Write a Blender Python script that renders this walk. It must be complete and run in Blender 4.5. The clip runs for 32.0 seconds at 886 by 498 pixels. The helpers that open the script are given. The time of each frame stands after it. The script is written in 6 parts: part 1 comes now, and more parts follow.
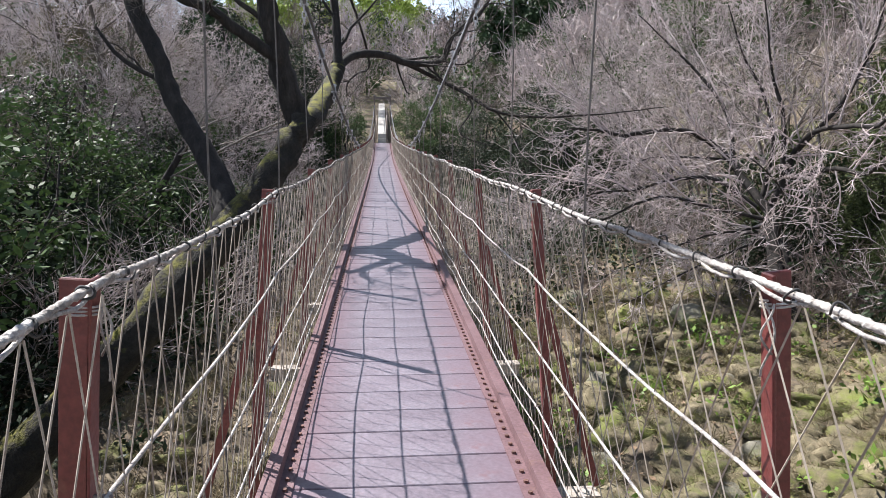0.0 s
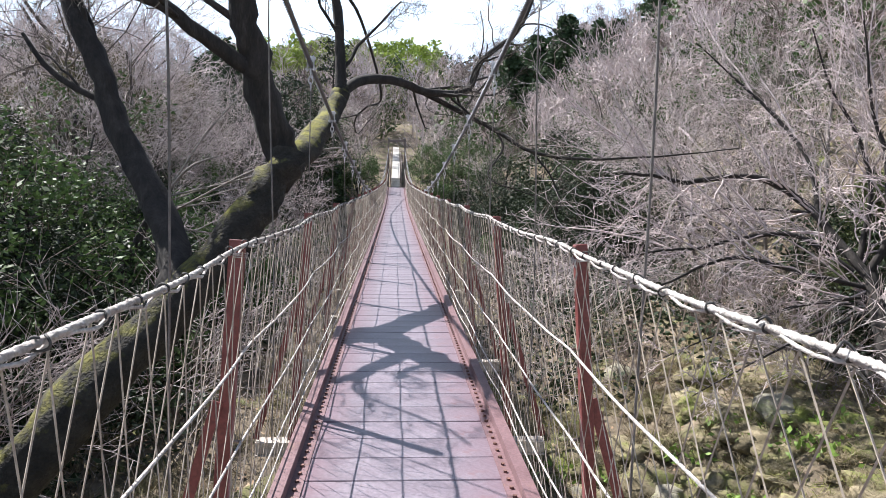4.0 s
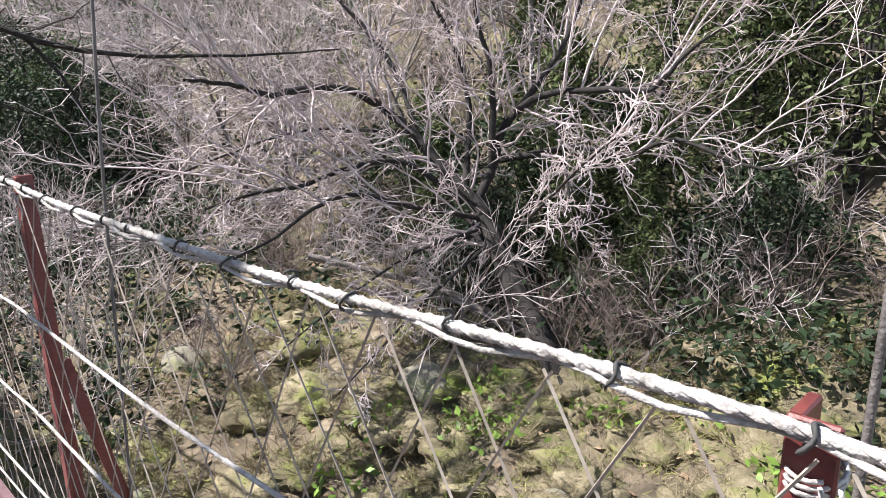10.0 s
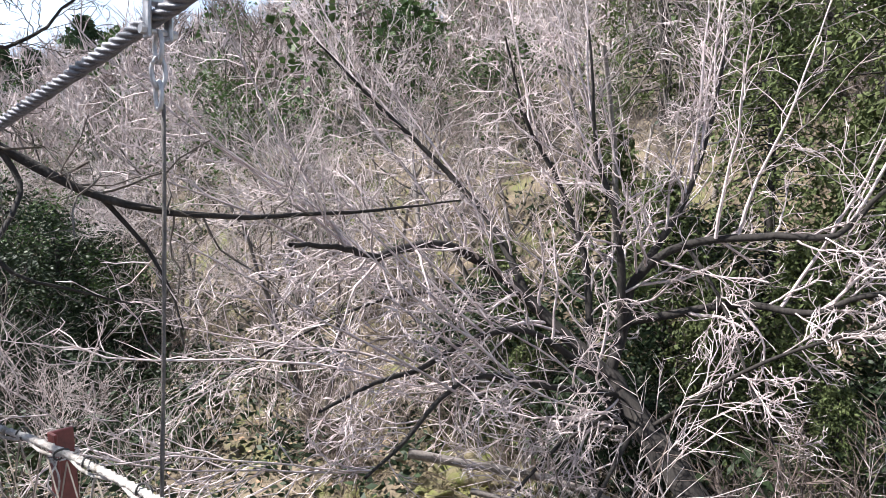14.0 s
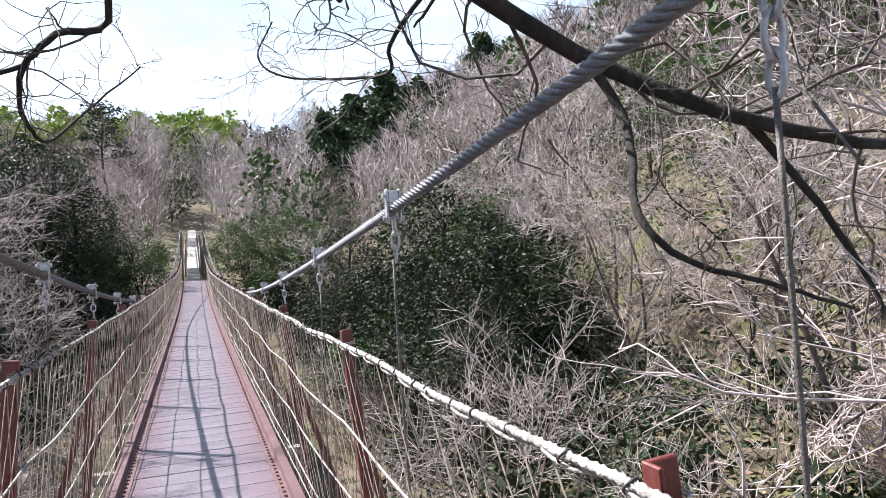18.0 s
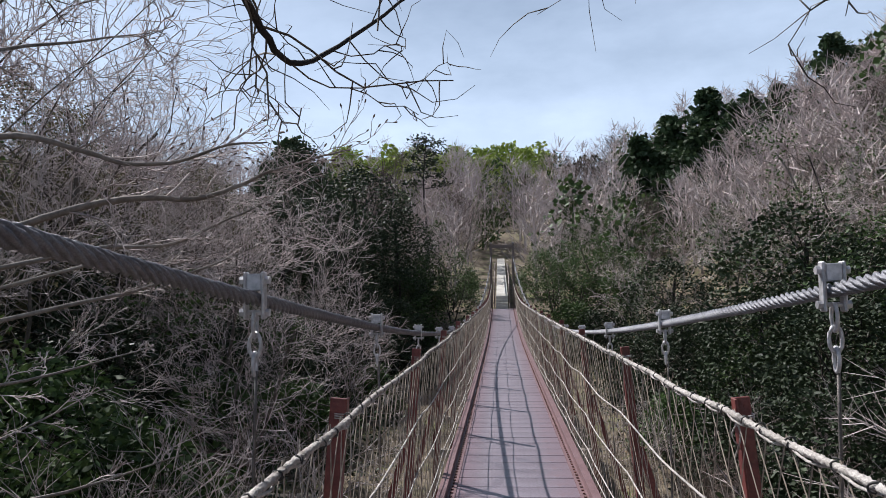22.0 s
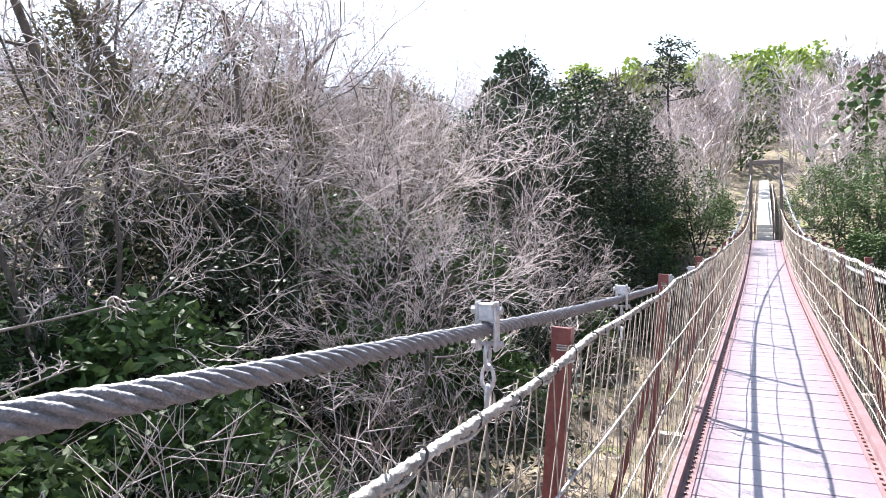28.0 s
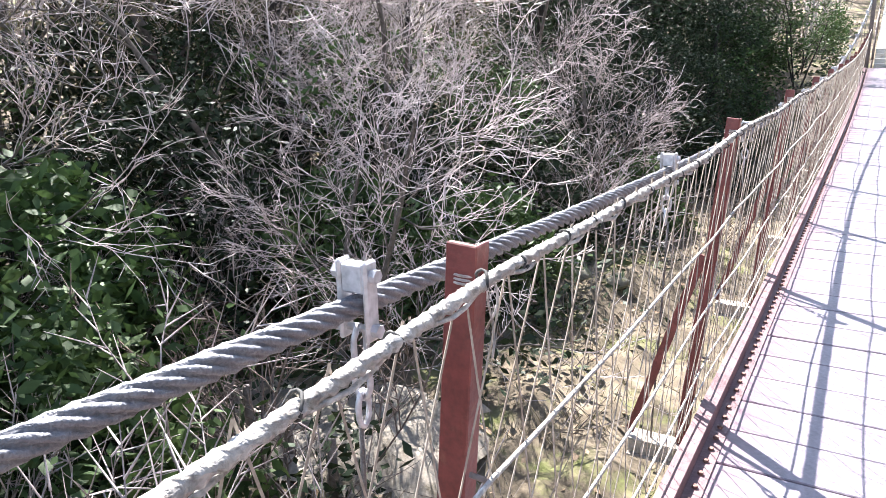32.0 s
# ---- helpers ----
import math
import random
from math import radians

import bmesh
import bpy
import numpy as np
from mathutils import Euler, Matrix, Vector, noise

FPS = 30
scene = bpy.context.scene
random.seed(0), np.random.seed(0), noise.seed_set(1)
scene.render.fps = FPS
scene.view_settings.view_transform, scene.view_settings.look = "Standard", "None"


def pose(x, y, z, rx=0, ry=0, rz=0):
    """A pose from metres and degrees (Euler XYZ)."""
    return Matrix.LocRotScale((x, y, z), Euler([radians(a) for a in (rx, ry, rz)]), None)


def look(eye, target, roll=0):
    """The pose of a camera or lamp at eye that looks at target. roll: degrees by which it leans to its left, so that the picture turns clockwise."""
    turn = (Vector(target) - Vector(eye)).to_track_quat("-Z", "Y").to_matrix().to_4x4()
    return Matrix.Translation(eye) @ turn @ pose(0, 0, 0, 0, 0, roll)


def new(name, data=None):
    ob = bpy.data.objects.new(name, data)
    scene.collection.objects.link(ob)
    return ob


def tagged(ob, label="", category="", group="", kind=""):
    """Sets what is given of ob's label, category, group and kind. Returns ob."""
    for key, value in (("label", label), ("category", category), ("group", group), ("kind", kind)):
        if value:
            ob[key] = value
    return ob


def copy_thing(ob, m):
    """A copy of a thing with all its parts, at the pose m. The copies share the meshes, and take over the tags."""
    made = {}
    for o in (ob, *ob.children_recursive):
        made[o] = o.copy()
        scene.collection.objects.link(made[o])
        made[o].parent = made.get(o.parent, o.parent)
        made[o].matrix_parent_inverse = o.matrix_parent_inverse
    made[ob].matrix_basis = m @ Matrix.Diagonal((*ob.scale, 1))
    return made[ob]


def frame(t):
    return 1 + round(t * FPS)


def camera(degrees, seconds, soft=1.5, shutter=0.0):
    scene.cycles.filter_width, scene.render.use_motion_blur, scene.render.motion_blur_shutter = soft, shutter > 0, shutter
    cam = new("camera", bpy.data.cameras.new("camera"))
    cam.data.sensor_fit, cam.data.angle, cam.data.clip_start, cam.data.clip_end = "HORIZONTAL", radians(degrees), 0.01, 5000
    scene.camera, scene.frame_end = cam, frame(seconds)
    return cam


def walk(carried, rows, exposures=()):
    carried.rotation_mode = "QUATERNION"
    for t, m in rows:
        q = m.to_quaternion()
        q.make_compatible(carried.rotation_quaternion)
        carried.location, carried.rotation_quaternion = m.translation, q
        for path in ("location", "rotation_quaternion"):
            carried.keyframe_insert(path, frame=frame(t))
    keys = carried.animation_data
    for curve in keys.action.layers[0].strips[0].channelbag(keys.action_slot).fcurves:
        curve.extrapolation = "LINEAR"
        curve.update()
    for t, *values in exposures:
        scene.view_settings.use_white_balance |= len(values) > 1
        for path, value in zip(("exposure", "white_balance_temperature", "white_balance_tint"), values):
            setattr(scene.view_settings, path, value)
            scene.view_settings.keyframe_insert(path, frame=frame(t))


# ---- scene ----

cam = camera(64.19, 32.0, soft=0.5)
PATH = [
    (0, look((-0.099, -1.137, 1.483), (0.245, 2.796, 0.841), 0.38)),
    (0.5, look((-0.080, -0.841, 1.478), (0.224, 3.094, 0.833), 0.60)),
    (1, look((-0.084, -0.523, 1.477), (0.178, 3.417, 0.842), 0.81)),
    (1.5, look((-0.064, -0.206, 1.462), (0.222, 3.739, 0.867), 0.79)),
    (2, look((-0.053, 0.128, 1.469), (0.241, 4.078, 0.913), 0.86)),
    (2.5, look((-0.068, 0.479, 1.478), (0.198, 4.440, 0.984), 1.09)),
    (3, look((-0.063, 0.801, 1.471), (0.217, 4.768, 1.048), 1.10)),
    (3.5, look((-0.058, 1.124, 1.460), (0.222, 5.095, 1.070), 1.15)),
    (5.5, look((-0.065, 2.667, 1.441), (0.180, 6.638, 1.030), 0.74)),
    (6, look((-0.042, 3.003, 1.436), (0.291, 6.968, 1.023), 1.03)),
    (6.5, look((-0.051, 3.331, 1.429), (0.414, 7.282, 1.009), 1.25)),
    (7, look((-0.058, 3.684, 1.444), (0.647, 7.601, 1.040), 1.71)),
    (7.5, look((-0.037, 4.054, 1.452), (1.161, 7.856, 1.121), 1.88)),
    (8, look((-0.022, 4.400, 1.459), (1.624, 8.030, 1.115), 1.45)),
    (8.5, look((0.004, 4.724, 1.484), (2.028, 8.148, 1.063), 1.28)),
    (9, look((0.032, 5.043, 1.483), (2.414, 8.206, 0.918), 1.55)),
    (9.5, look((0.024, 5.381, 1.466), (2.637, 8.319, 0.731), 1.42)),
    (10, look((0.007, 5.736, 1.449), (2.830, 8.450, 0.636), 1.70)),
    (10.5, look((0.015, 6.098, 1.443), (3.078, 8.551, 0.668), 1.72)),
    (11, look((0.038, 6.459, 1.447), (3.278, 8.717, 0.811), 1.52)),
    (11.5, look((0.067, 6.800, 1.463), (3.390, 8.988, 1.043), 0.82)),
    (12, look((0.085, 7.115, 1.487), (3.449, 9.272, 1.297), 0.45)),
    (12.5, look((0.063, 7.449, 1.521), (3.366, 9.703, 1.442), 0.54)),
    (13, look((0.023, 7.780, 1.562), (3.221, 10.182, 1.543), -0.01)),
    (13.5, look((-0.022, 8.094, 1.605), (3.098, 10.597, 1.589), 0.09)),
    (15.5, look((-0.008, 9.529, 1.596), (2.520, 12.629, 1.591), -3.79)),
    (16, look((0.037, 9.908, 1.549), (2.309, 13.200, 1.582), -4.46)),
    (16.5, look((0.074, 10.281, 1.510), (2.142, 13.704, 1.584), -4.76)),
    (17, look((0.070, 10.628, 1.497), (1.901, 14.184, 1.557), -4.54)),
    (17.5, look((0.025, 11.010, 1.496), (1.579, 14.696, 1.535), -3.72)),
    (18, look((0.030, 11.354, 1.490), (1.360, 15.126, 1.512), -3.39)),
    (18.5, look((0.009, 11.695, 1.480), (1.076, 15.550, 1.493), -2.69)),
    (19, look((-0.021, 12.046, 1.487), (0.750, 15.971, 1.546), -1.96)),
    (19.5, look((-0.021, 12.399, 1.492), (0.521, 16.359, 1.640), -1.51)),
    (20, look((-0.052, 12.738, 1.492), (0.294, 16.717, 1.708), -1.30)),
    (20.5, look((-0.074, 13.033, 1.511), (0.104, 17.019, 1.795), -0.80)),
    (21, look((-0.074, 13.360, 1.507), (0.008, 17.347, 1.828), -0.67)),
    (21.5, look((-0.082, 13.718, 1.502), (-0.144, 17.706, 1.796), -0.73)),
    (22, look((-0.096, 14.081, 1.498), (-0.417, 18.059, 1.766), -0.88)),
    (22.5, look((-0.104, 14.410, 1.497), (-0.681, 18.360, 1.745), -0.65)),
    (23, look((-0.113, 14.737, 1.490), (-0.977, 18.637, 1.702), -1.05)),
    (23.5, look((-0.113, 15.070, 1.487), (-1.226, 18.909, 1.656), -1.25)),
    (24, look((-0.085, 15.411, 1.479), (-1.337, 19.207, 1.628), -1.17)),
    (24.5, look((-0.056, 15.752, 1.463), (-1.434, 19.506, 1.565), -1.01)),
    (25, look((-0.050, 16.107, 1.463), (-1.535, 19.820, 1.525), -0.66)),
    (25.5, look((-0.023, 16.487, 1.474), (-1.557, 20.181, 1.516), -0.54)),
    (27.5, look((-0.104, 17.992, 1.453), (-1.748, 21.638, 1.396), -0.60)),
    (28, look((-0.118, 18.367, 1.463), (-1.767, 22.009, 1.350), -0.75)),
    (28.5, look((-0.090, 18.754, 1.462), (-1.687, 22.419, 1.329), -0.62)),
    (29, look((-0.101, 19.113, 1.456), (-1.689, 22.780, 1.282), -0.62)),
    (29.5, look((-0.122, 19.463, 1.470), (-1.737, 23.113, 1.202), -0.83)),
    (30, look((-0.112, 19.833, 1.484), (-1.752, 23.457, 1.065), -0.93)),
    (30.5, look((-0.127, 20.198, 1.463), (-1.883, 23.737, 0.839), -1.01)),
    (31, look((-0.106, 20.605, 1.448), (-1.985, 24.047, 0.657), -1.66)),
    (31.5, look((-0.080, 21.013, 1.453), (-2.039, 24.375, 0.525), -1.52)),
    (32, look((-0.113, 21.374, 1.463), (-2.124, 24.672, 0.427), -1.44)),
]
walk(cam, PATH, exposures=[(0, 1.14), (3, 1.41), (6, 1.41), (8, 1.41), (9, 1.49), (10, 1.41), (12, 1.44), (13, 1.54), (16, 1.34), (17, 1.3), (18, 1.38), (19, 1.37), (20, 1.08), (22, 0.52), (23, 0.6), (24, 0.97), (25, 1.45), (28, 2.32), (29, 2.43), (30, 2.46), (31, 2.56), (32, 2.6)])

# ---- sky and sun ----
SUN_TO = Vector((-0.63, 0.60, 1.0)).normalized()
elev = math.asin(SUN_TO.z)
world = bpy.data.worlds.new("sky")
scene.world = world
world.use_nodes = True
wn, wl = world.node_tree.nodes, world.node_tree.links
wn.clear()
w_out = wn.new("ShaderNodeOutputWorld")
w_bg = wn.new("ShaderNodeBackground")
w_sky = wn.new("ShaderNodeTexSky")
w_sky.sky_type = "NISHITA"
w_sky.sun_disc = False
w_sky.sun_elevation = elev
w_sky.sun_rotation = math.atan2(SUN_TO.x, SUN_TO.y)
w_sky.air_density, w_sky.dust_density, w_sky.ozone_density = 1.1, 0.7, 1.2
w_bg.inputs["Strength"].default_value = 0.05
w_tc = wn.new("ShaderNodeTexCoord")
w_map = wn.new("ShaderNodeMapping")
w_map.inputs["Scale"].default_value = (1.6, 1.6, 4.0)
w_noise = wn.new("ShaderNodeTexNoise")
w_noise.inputs["Scale"].default_value = 1.7
w_noise.inputs["Detail"].default_value = 7.0
w_noise.inputs["Roughness"].default_value = 0.58
w_ramp = wn.new("ShaderNodeValToRGB")
w_ramp.color_ramp.elements[0].position = 0.36
w_ramp.color_ramp.elements[1].position = 0.66
w_ramp.color_ramp.elements[0].color = (0.55, 0.55, 0.55, 1)
w_mix = wn.new("ShaderNodeMixRGB")
w_mix.inputs["Color2"].default_value = (12.0, 14.5, 18.8, 1)
wl.new(w_tc.outputs["Generated"], w_map.inputs["Vector"])
wl.new(w_map.outputs["Vector"], w_noise.inputs["Vector"])
wl.new(w_noise.outputs["Fac"], w_ramp.inputs["Fac"])
w_sep = wn.new("ShaderNodeSeparateXYZ")
w_low = wn.new("ShaderNodeMapRange")
w_low.inputs["From Min"].default_value = 0.70
w_low.inputs["From Max"].default_value = 0.12
w_mul = wn.new("ShaderNodeMath")
w_mul.operation = "MULTIPLY"
wl.new(w_tc.outputs["Generated"], w_sep.inputs["Vector"])
wl.new(w_sep.outputs["Z"], w_low.inputs["Value"])
wl.new(w_ramp.outputs["Color"], w_mul.inputs[0])
wl.new(w_low.outputs["Result"], w_mul.inputs[1])
wl.new(w_mul.outputs["Value"], w_mix.inputs["Fac"])
wl.new(w_sky.outputs["Color"], w_mix.inputs["Color1"])
wl.new(w_mix.outputs["Color"], w_bg.inputs["Color"])
wl.new(w_bg.outputs["Background"], w_out.inputs["Surface"])

sun_data = bpy.data.lights.new("sun", "SUN")
sun_data.energy = 5.0
sun_data.angle = radians(0.5)
sun_data.color = (1.0, 0.972, 0.955)
sun = new("sun", sun_data)
sun.matrix_world = look(SUN_TO * 100, (0, 0, 0))


# ---- materials ----
def material(name, colours, scale=8.0, rough=0.8, metal=0.0, bump=0.3, fine=60.0, vary=0.12, stretch=(1, 1, 1), coords="Object", dark=None, dark_scale=3.0, dark_at=0.62):
    """Two scales of mottling between the given colours, fine relief, and a shift of tone from piece to piece."""
    m = bpy.data.materials.new(name)
    m.use_nodes = True
    n, l = m.node_tree.nodes, m.node_tree.links
    bsdf = n["Principled BSDF"]
    tc = n.new("ShaderNodeTexCoord")
    mp = n.new("ShaderNodeMapping")
    mp.inputs["Scale"].default_value = stretch
    l.new(tc.outputs[coords], mp.inputs["Vector"])
    big = n.new("ShaderNodeTexNoise")
    big.inputs["Scale"].default_value = scale
    big.inputs["Detail"].default_value = 6
    big.inputs["Roughness"].default_value = 0.62
    l.new(mp.outputs["Vector"], big.inputs["Vector"])
    ramp = n.new("ShaderNodeValToRGB")
    els = ramp.color_ramp.elements
    while len(els) < len(colours):
        els.new(0.5)
    for i, c in enumerate(colours):
        els[i].position = 0.3 + 0.42 * i / max(1, len(colours) - 1)
        els[i].color = (*c, 1)
    l.new(big.outputs["Fac"], ramp.inputs["Fac"])
    small = n.new("ShaderNodeTexNoise")
    small.inputs["Scale"].default_value = fine
    small.inputs["Detail"].default_value = 4
    l.new(mp.outputs["Vector"], small.inputs["Vector"])
    mul = n.new("ShaderNodeMixRGB")
    mul.blend_type = "OVERLAY"
    mul.inputs["Fac"].default_value = 0.55
    l.new(ramp.outputs["Color"], mul.inputs["Color1"])
    l.new(small.outputs["Fac"], mul.inputs["Color2"])
    last = mul.outputs["Color"]
    if dark:
        spots = n.new("ShaderNodeTexNoise")
        spots.inputs["Scale"].default_value = dark_scale
        spots.inputs["Detail"].default_value = 8
        spots.inputs["Roughness"].default_value = 0.7
        l.new(mp.outputs["Vector"], spots.inputs["Vector"])
        step = n.new("ShaderNodeMapRange")
        step.inputs["From Min"].default_value = dark_at - 0.06
        step.inputs["From Max"].default_value = dark_at + 0.06
        l.new(spots.outputs["Fac"], step.inputs["Value"])
        wear = n.new("ShaderNodeMixRGB")
        wear.inputs["Color2"].default_value = (*dark, 1)
        l.new(step.outputs["Result"], wear.inputs["Fac"])
        l.new(last, wear.inputs["Color1"])
        last = wear.outputs["Color"]
    info = n.new("ShaderNodeObjectInfo")
    geo = n.new("ShaderNodeNewGeometry")
    add = n.new("ShaderNodeMath")
    add.operation = "ADD"
    l.new(info.outputs["Random"], add.inputs[0])
    l.new(geo.outputs["Random Per Island"], add.inputs[1])
    rng = n.new("ShaderNodeMapRange")
    rng.inputs["From Max"].default_value = 2.0
    rng.inputs["To Min"].default_value = 1 - vary
    rng.inputs["To Max"].default_value = 1 + vary
    l.new(add.outputs["Value"], rng.inputs["Value"])
    hsv = n.new("ShaderNodeHueSaturation")
    l.new(rng.outputs["Result"], hsv.inputs["Value"])
    l.new(last, hsv.inputs["Color"])
    l.new(hsv.outputs["Color"], bsdf.inputs["Base Color"])
    bsdf.inputs["Roughness"].default_value = rough
    bsdf.inputs["Metallic"].default_value = metal
    if bump:
        b = n.new("ShaderNodeBump")
        b.inputs["Strength"].default_value = bump
        b.inputs["Distance"].default_value = 0.01
        l.new(small.outputs["Fac"], b.inputs["Height"])
        l.new(b.outputs["Normal"], bsdf.inputs["Normal"])
    return m


def leaf_material(name, colours, vary=0.35, rough=0.45, through_light=0.12):
    m = material(name, colours, scale=0.9, rough=rough, bump=0.0, fine=14, vary=vary)
    n, l = m.node_tree.nodes, m.node_tree.links
    bsdf = n["Principled BSDF"]
    bsdf.inputs["Specular IOR Level"].default_value = 0.22
    tr = n.new("ShaderNodeBsdfTranslucent")
    mix = n.new("ShaderNodeMixShader")
    mix.inputs["Fac"].default_value = through_light
    l.new(bsdf.inputs["Base Color"].links[0].from_socket, tr.inputs["Color"])
    l.new(bsdf.outputs["BSDF"], mix.inputs[1])
    l.new(tr.outputs["BSDF"], mix.inputs[2])
    l.new(mix.outputs["Shader"], n["Material Output"].inputs["Surface"])
    return m


M_PLANK = material("worn red deck paint", [(0.12, 0.09, 0.111), (0.172, 0.14, 0.168), (0.215, 0.188, 0.219)], scale=2.2, rough=0.42, bump=0.12, fine=45, vary=0.12, dark=(0.17, 0.095, 0.105), dark_scale=4, dark_at=0.66)


def add_worn_middle(m, paint):
    """Paint left along the plank ends, walked off in the middle."""
    n, l = m.node_tree.nodes, m.node_tree.links
    bsdf = n["Principled BSDF"]
    old = bsdf.inputs["Base Color"].links[0].from_socket
    tc, sep = n.new("ShaderNodeTexCoord"), n.new("ShaderNodeSeparateXYZ")
    l.new(tc.outputs["Object"], sep.inputs["Vector"])
    a = n.new("ShaderNodeMath")
    a.operation = "ABSOLUTE"
    l.new(sep.outputs["X"], a.inputs[0])
    nz = n.new("ShaderNodeTexNoise")
    nz.inputs["Scale"].default_value = 5.0
    nz.inputs["Detail"].default_value = 5
    l.new(tc.outputs["Object"], nz.inputs["Vector"])
    ad = n.new("ShaderNodeMath")
    ad.operation = "MULTIPLY_ADD"
    ad.inputs[1].default_value = 0.45
    l.new(nz.outputs["Fac"], ad.inputs[0])
    l.new(a.outputs["Value"], ad.inputs[2])
    rng = n.new("ShaderNodeMapRange")
    rng.inputs["From Min"].default_value = 0.50
    rng.inputs["From Max"].default_value = 0.78
    rng.inputs["To Max"].default_value = 0.85
    l.new(ad.outputs["Value"], rng.inputs["Value"])
    mix = n.new("ShaderNodeMixRGB")
    mix.inputs["Color2"].default_value = (*paint, 1)
    l.new(rng.outputs["Result"], mix.inputs["Fac"])
    l.new(old, mix.inputs["Color1"])
    l.new(mix.outputs["Color"], bsdf.inputs["Base Color"])
    bsdf.inputs["Specular IOR Level"].default_value = 0.9


add_worn_middle(M_PLANK, (0.135, 0.07, 0.09))
M_EDGE = material("red painted steel angle", [(0.11, 0.058, 0.063), (0.17, 0.10, 0.108)], scale=5, rough=0.5, bump=0.15, fine=70, dark=(0.16, 0.09, 0.07), dark_scale=9, dark_at=0.64)
M_POST = material("red painted steel post", [(0.105, 0.021, 0.019), (0.17, 0.044, 0.037)], scale=6, rough=0.5, bump=0.15, fine=80, dark=(0.18, 0.075, 0.05), dark_scale=11, dark_at=0.63)
M_BOLT = material("rusty bolt head", [(0.10, 0.06, 0.05), (0.20, 0.10, 0.08)], scale=30, rough=0.6, metal=0.3)
M_STEEL = material("dark steel beam", [(0.13, 0.10, 0.09), (0.22, 0.17, 0.15)], scale=6, rough=0.65, metal=0.2)
M_BEAM = material("weathered pale crossbeam", [(0.26, 0.22, 0.185), (0.40, 0.355, 0.31)], scale=5, rough=0.8, bump=0.3, fine=50, dark=(0.20, 0.11, 0.08), dark_scale=6, dark_at=0.62)
M_GALV = material("galvanised steel clamp", [(0.36, 0.355, 0.37), (0.50, 0.49, 0.51)], scale=14, rough=0.45, metal=0.35, bump=0.1, dark=(0.34, 0.25, 0.18), dark_scale=16, dark_at=0.68)
M_CABLE = material("grey wire rope", [(0.13, 0.13, 0.148), (0.225, 0.225, 0.25)], scale=18, rough=0.5, metal=0.3, bump=0.4, fine=220, vary=0.05)
M_HANG = material("dark hanger rope", [(0.07, 0.062, 0.058), (0.17, 0.15, 0.14)], scale=20, rough=0.6, metal=0.2, bump=0.4, fine=200)
M_ROPE = material("weathered white rope", [(0.25, 0.225, 0.21), (0.40, 0.37, 0.35), (0.54, 0.52, 0.50)], scale=10, rough=0.9, bump=0.6, fine=120, dark=(0.16, 0.14, 0.12), dark_scale=14, dark_at=0.60)
M_TIE = material("black binding twine", [(0.03, 0.03, 0.03), (0.07, 0.065, 0.06)], scale=20, rough=0.8)
M_CORD = material("beige net cord", [(0.24, 0.195, 0.155), (0.43, 0.375, 0.315)], scale=6, rough=0.9, bump=0, vary=0.3)
M_BARK = material("dark tree bark", [(0.010, 0.0085, 0.008), (0.023, 0.019, 0.017), (0.044, 0.038, 0.034)], scale=9, rough=0.95, bump=0.9, fine=50, stretch=(1, 1, 0.3))
M_MOSS = material("mossy bark", [(0.010, 0.0085, 0.0075), (0.023, 0.020, 0.016), (0.044, 0.038, 0.029)], scale=6, rough=0.95, bump=1.0, fine=38)


def add_moss(m, colour):
    """Moss where the bark faces up, in ragged patches."""
    n, l = m.node_tree.nodes, m.node_tree.links
    bsdf = n["Principled BSDF"]
    old = bsdf.inputs["Base Color"].links[0].from_socket
    geo, sep, tc, nz = n.new("ShaderNodeNewGeometry"), n.new("ShaderNodeSeparateXYZ"), n.new("ShaderNodeTexCoord"), n.new("ShaderNodeTexNoise")
    l.new(geo.outputs["Normal"], sep.inputs["Vector"])
    nz.inputs["Scale"].default_value = 5.5
    nz.inputs["Detail"].default_value = 8
    nz.inputs["Roughness"].default_value = 0.65
    l.new(tc.outputs["Object"], nz.inputs["Vector"])
    add = n.new("ShaderNodeMath")
    add.operation = "MULTIPLY_ADD"
    add.inputs[1].default_value = 1.9
    l.new(nz.outputs["Fac"], add.inputs[0])
    l.new(sep.outputs["Z"], add.inputs[2])
    rng = n.new("ShaderNodeMapRange")
    rng.inputs["From Min"].default_value = 1.52
    rng.inputs["From Max"].default_value = 2.05
    l.new(add.outputs["Value"], rng.inputs["Value"])
    mix = n.new("ShaderNodeMixRGB")
    mix.inputs["Color2"].default_value = (*colour, 1)
    l.new(rng.outputs["Result"], mix.inputs["Fac"])
    l.new(old, mix.inputs["Color1"])
    l.new(mix.outputs["Color"], bsdf.inputs["Base Color"])
    for b in n:
        if b.bl_idname == "ShaderNodeBump":
            b.inputs["Distance"].default_value = 0.03


